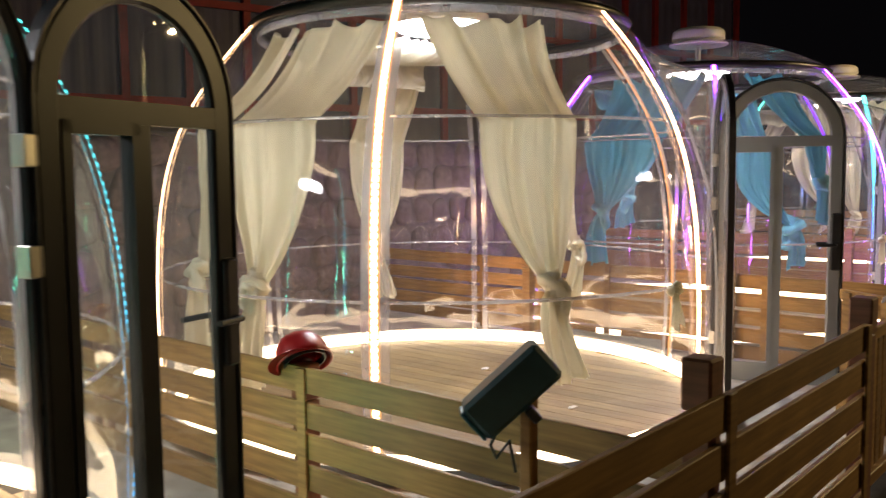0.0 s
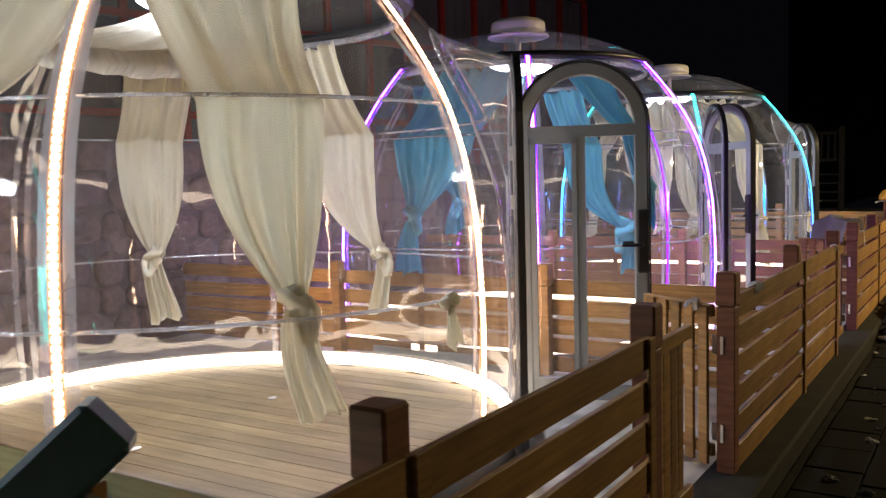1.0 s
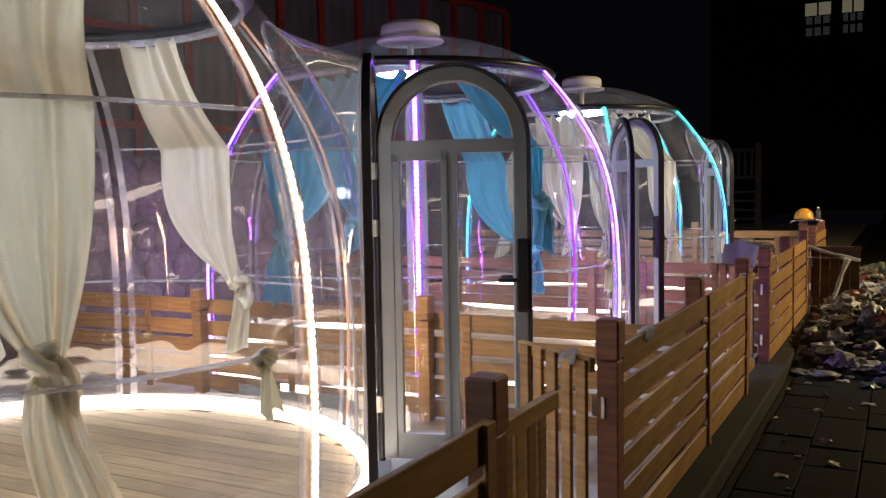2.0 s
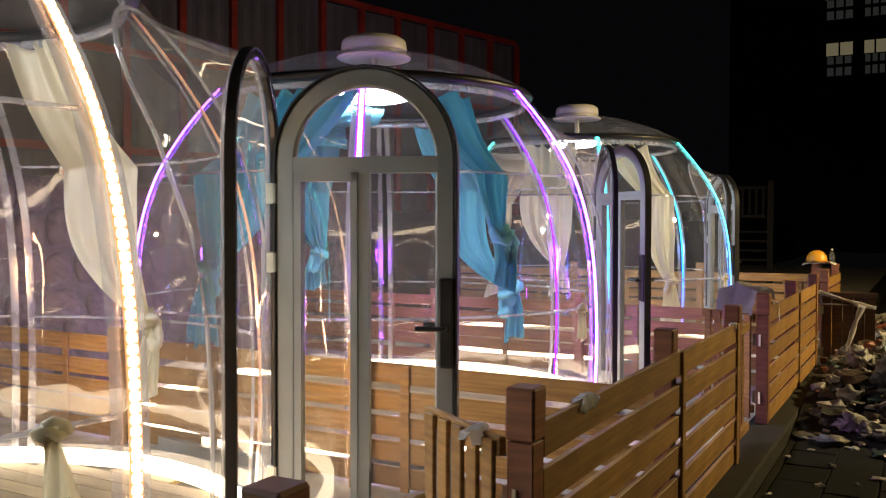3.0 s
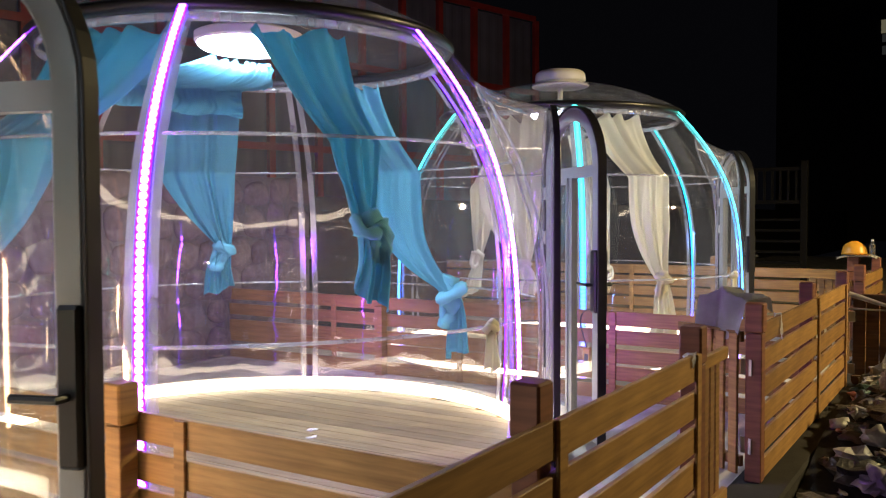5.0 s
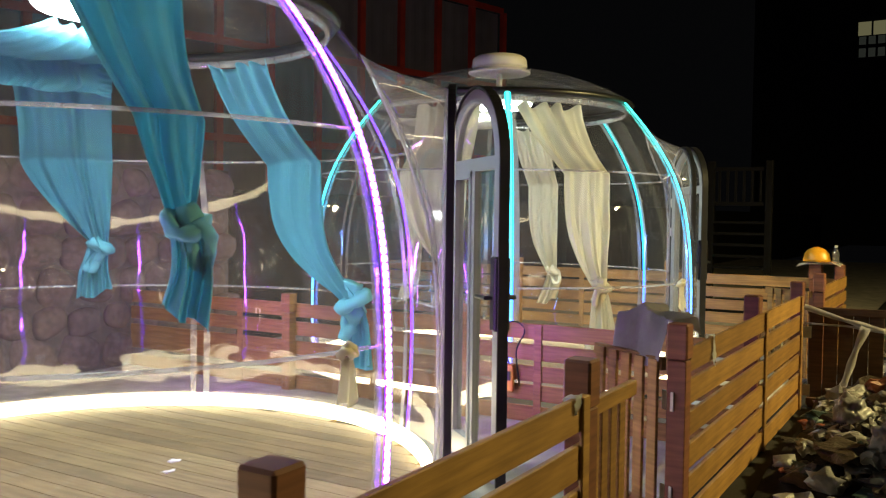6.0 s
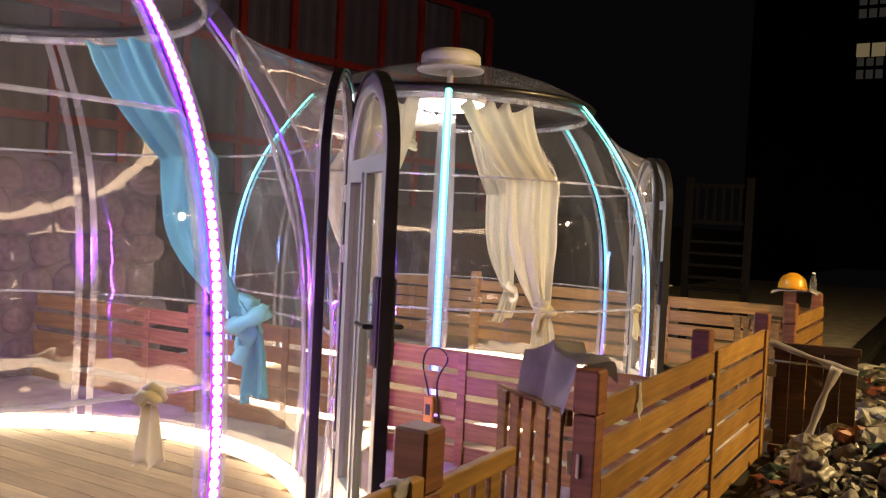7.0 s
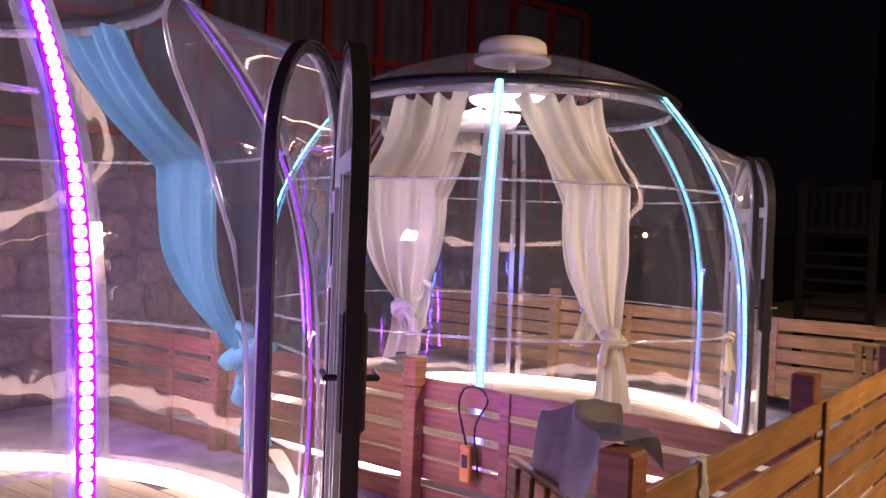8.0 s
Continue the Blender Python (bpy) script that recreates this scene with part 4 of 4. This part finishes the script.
# helmet, paper and bottle on the last divider
helmet(pose(15.78, 1.82, 1.03, 0, 0, -100), (0.75, 0.36, 0.03), "yellow safety helmet resting on white paper on a post")
fence_post(15.75, 1.82, 1.0, 0, 0.12)
PAPER = plain("white_paper", (0.75, 0.74, 0.72), 0.8, 0, 0.1)
b = bmesh.new()
g = [[b.verts.new((-0.16 + 0.32 * i / 10, -0.22 + 0.44 * j / 10, 0.015 * math.sin(i * 0.7 + j * 0.5) - 0.5 * max(0, abs(j - 5) / 10 - 0.3) * 0.3)) for i in range(11)] for j in range(11)]
for r0, r1 in zip(g, g[1:]):
    for i in range(10):
        b.faces.new((r0[i], r0[i + 1], r1[i + 1], r1[i]))
bmesh.ops.solidify(b, geom=b.faces[:], thickness=0.003)
ob = link("paper", b, PAPER)
ob.matrix_world = pose(15.77, 1.78, 1.015)
tagged(ob, "crumpled white paper sheet on top of the fence post", "paper")
bo = empty("bottle", pose(15.72, 1.62, 1.0), "clear plastic water bottle with a white cap on the fence", "bottle")
b = bmesh.new()
lathe(b, [(0.0, 0.0), (0.03, 0.0), (0.033, 0.01), (0.033, 0.12), (0.03, 0.14), (0.013, 0.175), (0.013, 0.19), (0.0, 0.19)], 20)
part("body", b, clear_sheet("bottle_plastic", (0.85, 0.9, 0.95), 0.05, 0.3, 0.6, 20, 0.15, 0.1), bo, "", True)
b = bmesh.new()
lathe(b, [(0.0, 0.19), (0.016, 0.19), (0.016, 0.21), (0.0, 0.21)], 16)
part("cap", b, WHITEPAINT, bo)

# white ribbons tied across the swung-out gate leaf
RIBBON = cloth("white_ribbon", (0.75, 0.73, 0.70))


def ribbon(points, width, label):
    b = bmesh.new()
    pts = [Vector(p) for p in points]
    fine = [pts[i].lerp(pts[i + 1], k / 6) for i in range(len(pts) - 1) for k in range(6)] + [pts[-1]]
    rows = []
    for i, p in enumerate(fine):
        w = width * (0.8 + 0.4 * noise.noise(p * 7))
        q = p + Vector((0.01 * noise.noise(p * 9), 0, 0))
        d = fine[min(i + 1, len(fine) - 1)] - fine[max(i - 1, 0)]
        o = Vector((0, d.z, -d.y)).normalized() * (w / 2)
        rows.append((b.verts.new(q - o), b.verts.new(q + Vector((-0.012, 0.004, 0))), b.verts.new(q + o)))
    for p, q in zip(rows, rows[1:]):
        b.faces.new((p[0], p[1], q[1], q[0]))
        b.faces.new((p[1], p[2], q[2], q[1]))
    bmesh.ops.solidify(b, geom=b.faces[:], thickness=0.003)
    return tagged(link("ribbon", b, RIBBON, None, "", True), label, "ribbon", "ribbons on the gate")


GX = 12.85
ribbon([(GX - 0.02, 1.50, 0.80), (GX + 0.01, 1.25, 0.72), (GX + 0.03, 1.02, 0.66), (GX + 0.05, 0.93, 0.64)], 0.05, "white cloth ribbon tied across the gate leaf")
ribbon([(GX - 0.02, 1.50, 0.67), (GX + 0.01, 1.2, 0.665), (GX + 0.05, 0.93, 0.63)], 0.022, "white cloth ribbon tied across the gate leaf")
ribbon([(GX + 0.0, 1.06, 0.67), (GX - 0.03, 1.12, 0.5), (GX - 0.05, 1.19, 0.25), (GX - 0.08, 1.27, 0.0), (GX - 0.1, 1.3, -0.1)], 0.075, "loose end of a white ribbon hanging to the ground")

# scraps of white plastic on the fence
SCRAP = cloth("thin_white_plastic", (0.72, 0.72, 0.75))
for n, (x, y, z, a, front, back) in enumerate([(5.45, 1.52, 0.888, 0.15, 0.05, 0.07), (9.95, 1.52, 0.888, 0.05, 0.15, 0.06), (4.98, 1.72, 0.845, 0.12, 0.05, 0.03), (8.15, 1.52, 0.888, 0.06, 0.05, 0.04)]):
    # a torn sheet draped over the top edge
    b = bmesh.new()
    g = []
    for j in range(15):
        s_ = -front - 0.02 + (front + back + 0.04) * j / 14
        y0 = max(-0.016, min(0.016, s_))
        dz = -max(0.0, abs(s_) - 0.016)
        g.append([])
        for i in range(13):
            q = Vector(((i / 12 - 0.5) * a * (1 + 0.5 * noise.noise(Vector((j * 0.3, n * 5, 0)))), y0, dz + 0.006))
            k = noise.noise_vector(q * 22 + Vector((n * 7.0, 0, 0)))
            g[-1].append(b.verts.new(q + Vector((k.x * 0.014, math.copysign(abs(k.y) * 0.022, s_), abs(k.z) * 0.03))))
    for r0, r1 in zip(g, g[1:]):
        for i in range(12):
            b.faces.new((r0[i], r0[i + 1], r1[i + 1], r1[i]))
    bmesh.ops.solidify(b, geom=b.faces[:], thickness=0.002)
    ob = link("plastic_scrap", b, SCRAP, None, "", True)
    ob.location = (x, y, z)
    tagged(ob, "scrap of thin white plastic caught on the fence", "plastic scrap", "scraps on the fence")

rnd = random.Random(17)
for dome in (1, 2, 3):
    for k in range(4):
        a, r_ = rnd.uniform(0, 6.28), rnd.uniform(0.2, 1.4)
        b = bmesh.new()
        crumpled(b, (0, 0, 0), (rnd.uniform(0.02, 0.05), rnd.uniform(0.015, 0.03), 0.008), dome * 9 + k, 0.9, 2, 0.9)
        ob = link("paper_scrap", b, PAPER, None, "", True)
        ob.location = (DOMES[dome][0] + r_ * math.cos(a), DOMES[dome][1] + r_ * math.sin(a), 0.018)
        tagged(ob, "small torn scrap of white paper on the deck boards", "paper scrap", "scraps on the decks")

# ---------------------------------------------------------------- rubbish along the path
m, nt, bs = material("rubbish_pieces", 0.45)
geo = nt.nodes.new("ShaderNodeNewGeometry")
r = nt.nodes.new("ShaderNodeValToRGB")
r.color_ramp.interpolation = "CONSTANT"
cols = [(0.0, (0.20, 0.18, 0.16)), (0.16, (0.05, 0.045, 0.04)), (0.32, (0.42, 0.41, 0.39)), (0.48, (0.10, 0.075, 0.05)), (0.6, (0.55, 0.54, 0.53)), (0.72, (0.30, 0.08, 0.04)), (0.755, (0.05, 0.10, 0.09)), (0.88, (0.14, 0.115, 0.08)), (0.95, (0.08, 0.09, 0.13))]
while len(r.color_ramp.elements) < len(cols):
    r.color_ramp.elements.new(0.5)
for e, (p, c) in zip(r.color_ramp.elements, cols):
    e.position, e.color = p, (*[0.72 * v for v in c], 1)
nt.links.new(geo.outputs["Random Per Island"], r.inputs[0])
f = noise_tex(nt, coords(nt, (1, 1, 1)), 9.0, 6)
nt.links.new(mix(nt, 0.7, r.outputs[0], ramp(nt, f, [(0.35, (0.35, 0.33, 0.3)), (0.65, (1, 1, 1))]), "MULTIPLY"), bs.inputs["Base Color"])
bump(nt, bs, noise_tex(nt, coords(nt, (1, 1, 1)), 30.0, 5), 0.6, 0.02)
RUBBISH = m
rnd = random.Random(11)
base = bmesh.new()
bmesh.ops.create_icosphere(base, subdivisions=2, radius=1.0)
bv = np.array([v.co[:] for v in base.verts])
bf = [[v.index for v in f.verts] for f in base.faces]
base.free()
verts, faces = [], []


def heap(x, y):
    """Height of the rubbish heap over the path."""
    along = max(0.0, min(1.0, (x - 9.3) / 1.3)) * max(0.0, min(1.0, (18.5 - x) / 2))
    across = max(0.0, 1 - abs(y - 0.65) / 1.35)
    return 0.42 * along * across ** 0.7


for k in range(2300):
    x = rnd.uniform(9.2, 18.0)
    y = rnd.uniform(-0.7, 1.28)
    h = heap(x, y)
    if rnd.random() > 0.04 + 3 * h:
        continue
    sz = rnd.uniform(0.025, 0.055) if rnd.random() < 0.6 else rnd.uniform(0.055, 0.10)
    verts_k = bv.copy()
    off = rnd.uniform(0, 99)
    n1 = np.array([1 + 0.8 * noise.noise(Vector(p) * 1.7 + Vector((off, 0, 0))) + 0.75 * noise.noise(Vector(p) * 4.4 + Vector((0, off, 0))) for p in bv])
    verts_k = verts_k * n1[:, None] * np.array([sz * rnd.uniform(0.5, 1.7), sz * rnd.uniform(0.6, 1.6), sz * rnd.uniform(0.25, 1.0)])
    c, s_ = math.cos(off), math.sin(off)
    verts_k[:, :2] = verts_k[:, :2] @ np.array([[c, -s_], [s_, c]])
    verts_k += np.array([x, y, PATH_Z + max(0.02, h * rnd.uniform(0.75, 1.05))])
    o = len(verts)
    verts += verts_k.tolist()
    faces += [[i + o for i in f] for f in bf]
for k in range(70):
    x, y = rnd.uniform(4.5, 9.6), rnd.uniform(-0.9, 1.3)
    sz = rnd.uniform(0.008, 0.035)
    off = rnd.uniform(0, 99)
    n1 = np.array([1 + 0.9 * noise.noise(Vector(p) * 1.9 + Vector((off, 0, 0))) + 0.6 * noise.noise(Vector(p) * 4.3 + Vector((0, off, 0))) for p in bv])
    vk = bv * n1[:, None] * np.array([sz * rnd.uniform(0.7, 1.6), sz, sz * rnd.uniform(0.25, 0.7)])
    c, s_ = math.cos(off), math.sin(off)
    vk[:, :2] = vk[:, :2] @ np.array([[c, -s_], [s_, c]])
    vk += np.array([x, y, PATH_Z + 0.018])
    o = len(verts)
    verts += vk.tolist()
    faces += [[i + o for i in f] for f in bf]
me = bpy.data.meshes.new("rubbish")
me.from_pydata(verts, [], faces)
me.materials.append(RUBBISH)
for k, p in enumerate(me.polygons):
    p.use_smooth = (k // len(bf)) % 4 == 0
tagged(new("rubbish", me), "heap of mixed rubbish, crumpled bags and torn wrappers on the path", "rubbish", kind="stuff")

# bed of the heap
b = bmesh.new()
g = [[b.verts.new((9.0 + 9.6 * i / 48, -0.8 + 2.15 * j / 14, PATH_Z + 0.85 * heap(9.0 + 9.6 * i / 48, -0.8 + 2.15 * j / 14) - 0.012)) for i in range(49)] for j in range(15)]
for r0, r1 in zip(g, g[1:]):
    for i in range(48):
        b.faces.new((r0[i], r0[i + 1], r1[i + 1], r1[i]))
tagged(link("rubbish_bed", b, SOIL, None, "", True), "dark packed dirt under the rubbish heap", "dirt", kind="stuff")

# larger bags on the heap
BAG = plain("pale_bag", (0.2, 0.195, 0.19), 0.35, 0, 0.4, 6, 0.3)
DARKBAG = plain("dark_blue_bag", (0.02, 0.022, 0.05), 0.25, 0, 0.3, 6, 0.3)
for n, (x, y, w, h, mt, lb) in enumerate([(10.6, 0.75, 0.17, 0.14, BAG, "crumpled pale plastic bag on the rubbish heap"), (11.4, 1.0, 0.2, 0.17, BAG, "crumpled pale plastic bag on the rubbish heap"),
                                         (9.6, 0.55, 0.28, 0.07, DARKBAG, "flat dark blue bin bag on the path"), (12.1, 0.6, 0.19, 0.16, BAG, "crumpled pale plastic bag on the rubbish heap"), (10.9, 0.35, 0.22, 0.12, DARKBAG, "dark blue bin bag on the rubbish heap")]):
    b = bmesh.new()
    crumpled(b, (0, 0, 0), (w * 0.62, w * 0.5, h * 0.62), n + 3, 0.9, 4, 0.5)
    ob = link("rubbish_bag", b, mt, None, "", True)
    ob.location = (x, y, PATH_Z + heap(x, y) + h * 0.45)
    tagged(ob, lb, "rubbish bag", "bags on the heap")

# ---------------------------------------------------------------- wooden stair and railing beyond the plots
# near-black base stands for the lack of light on the stair
NIGHTWOOD = plain("unlit_night_wood", (0.0022, 0.0018, 0.0018), 0.8, 0, 0.4, 9, 0.2, 0.2)
st = empty("wooden_stair", pose(19.0, 3.35, 0), "wooden stair with a railed landing beyond the plots, night shade in its colour", "stair")
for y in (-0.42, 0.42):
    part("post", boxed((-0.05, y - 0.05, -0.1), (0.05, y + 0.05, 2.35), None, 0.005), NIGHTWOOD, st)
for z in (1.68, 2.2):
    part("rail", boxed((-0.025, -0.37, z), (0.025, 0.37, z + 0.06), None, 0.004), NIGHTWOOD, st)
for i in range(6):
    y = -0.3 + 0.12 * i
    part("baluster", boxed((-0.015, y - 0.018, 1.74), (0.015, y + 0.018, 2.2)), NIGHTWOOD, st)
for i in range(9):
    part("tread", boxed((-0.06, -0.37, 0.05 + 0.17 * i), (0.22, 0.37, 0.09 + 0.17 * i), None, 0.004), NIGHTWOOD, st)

# ---------------------------------------------------------------- far block with lit windows
far = empty("apartment_block", pose(62, 4, 0), "dark apartment block with a few lit windows far off", "building")
NIGHT = plain("dark_render", (0.03, 0.03, 0.035), 0.9, 0, 0.3, 0.5)
part("wall", boxed((0, -30, 0), (10, 8, 22)), NIGHT, far)
part("roof", boxed((-0.3, -30.3, 22), (10.3, 8.3, 22.4)), NIGHT, far)
TRANSOMGLOW, _, _ = glowing("transom_glow", (1.0, 0.90, 0.52), 0.06)
WINGLOW, _, _ = glowing("window_glow", (0.75, 0.80, 0.72), 0.012)
for y, z, w, h in [(1.4, 12.7, 1.5, 1.7), (-0.6, 12.7, 1.2, 1.7), (1.4, 16.2, 1.6, 1.7), (-0.6, 16.2, 1.3, 1.7), (-4.5, 12.7, 1.1, 1.7)]:
    wn = part("window", boxed((-0.06, y - w / 2, z - h), (-0.02, y + w / 2, z - h * 0.3)), WINGLOW, far, "dimly lit lower panes with dark bars")
    part("transom", boxed((-0.06, y - w / 2, z - h * 0.26), (-0.02, y + w / 2, z + h * 0.2)), TRANSOMGLOW, wn, "yellow lit upper pane")
    for k in range(4):
        part("bar", boxed((-0.12, y - w / 2 + w * k / 3 - 0.06, z - h), (-0.07, y - w / 2 + w * k / 3 + 0.06, z - h * 0.28)), NIGHT, wn)
    part("bar", boxed((-0.125, y - w / 2, z - h * 0.70), (-0.071, y + w / 2, z - h * 0.58)), NIGHT, wn)
    part("bar", boxed((-0.125, y - 0.05, z - h * 0.28), (-0.071, y + 0.05, z + h * 0.2)), NIGHT, wn)

# ---------------------------------------------------------------- pavers of the path
rnd = random.Random(3)
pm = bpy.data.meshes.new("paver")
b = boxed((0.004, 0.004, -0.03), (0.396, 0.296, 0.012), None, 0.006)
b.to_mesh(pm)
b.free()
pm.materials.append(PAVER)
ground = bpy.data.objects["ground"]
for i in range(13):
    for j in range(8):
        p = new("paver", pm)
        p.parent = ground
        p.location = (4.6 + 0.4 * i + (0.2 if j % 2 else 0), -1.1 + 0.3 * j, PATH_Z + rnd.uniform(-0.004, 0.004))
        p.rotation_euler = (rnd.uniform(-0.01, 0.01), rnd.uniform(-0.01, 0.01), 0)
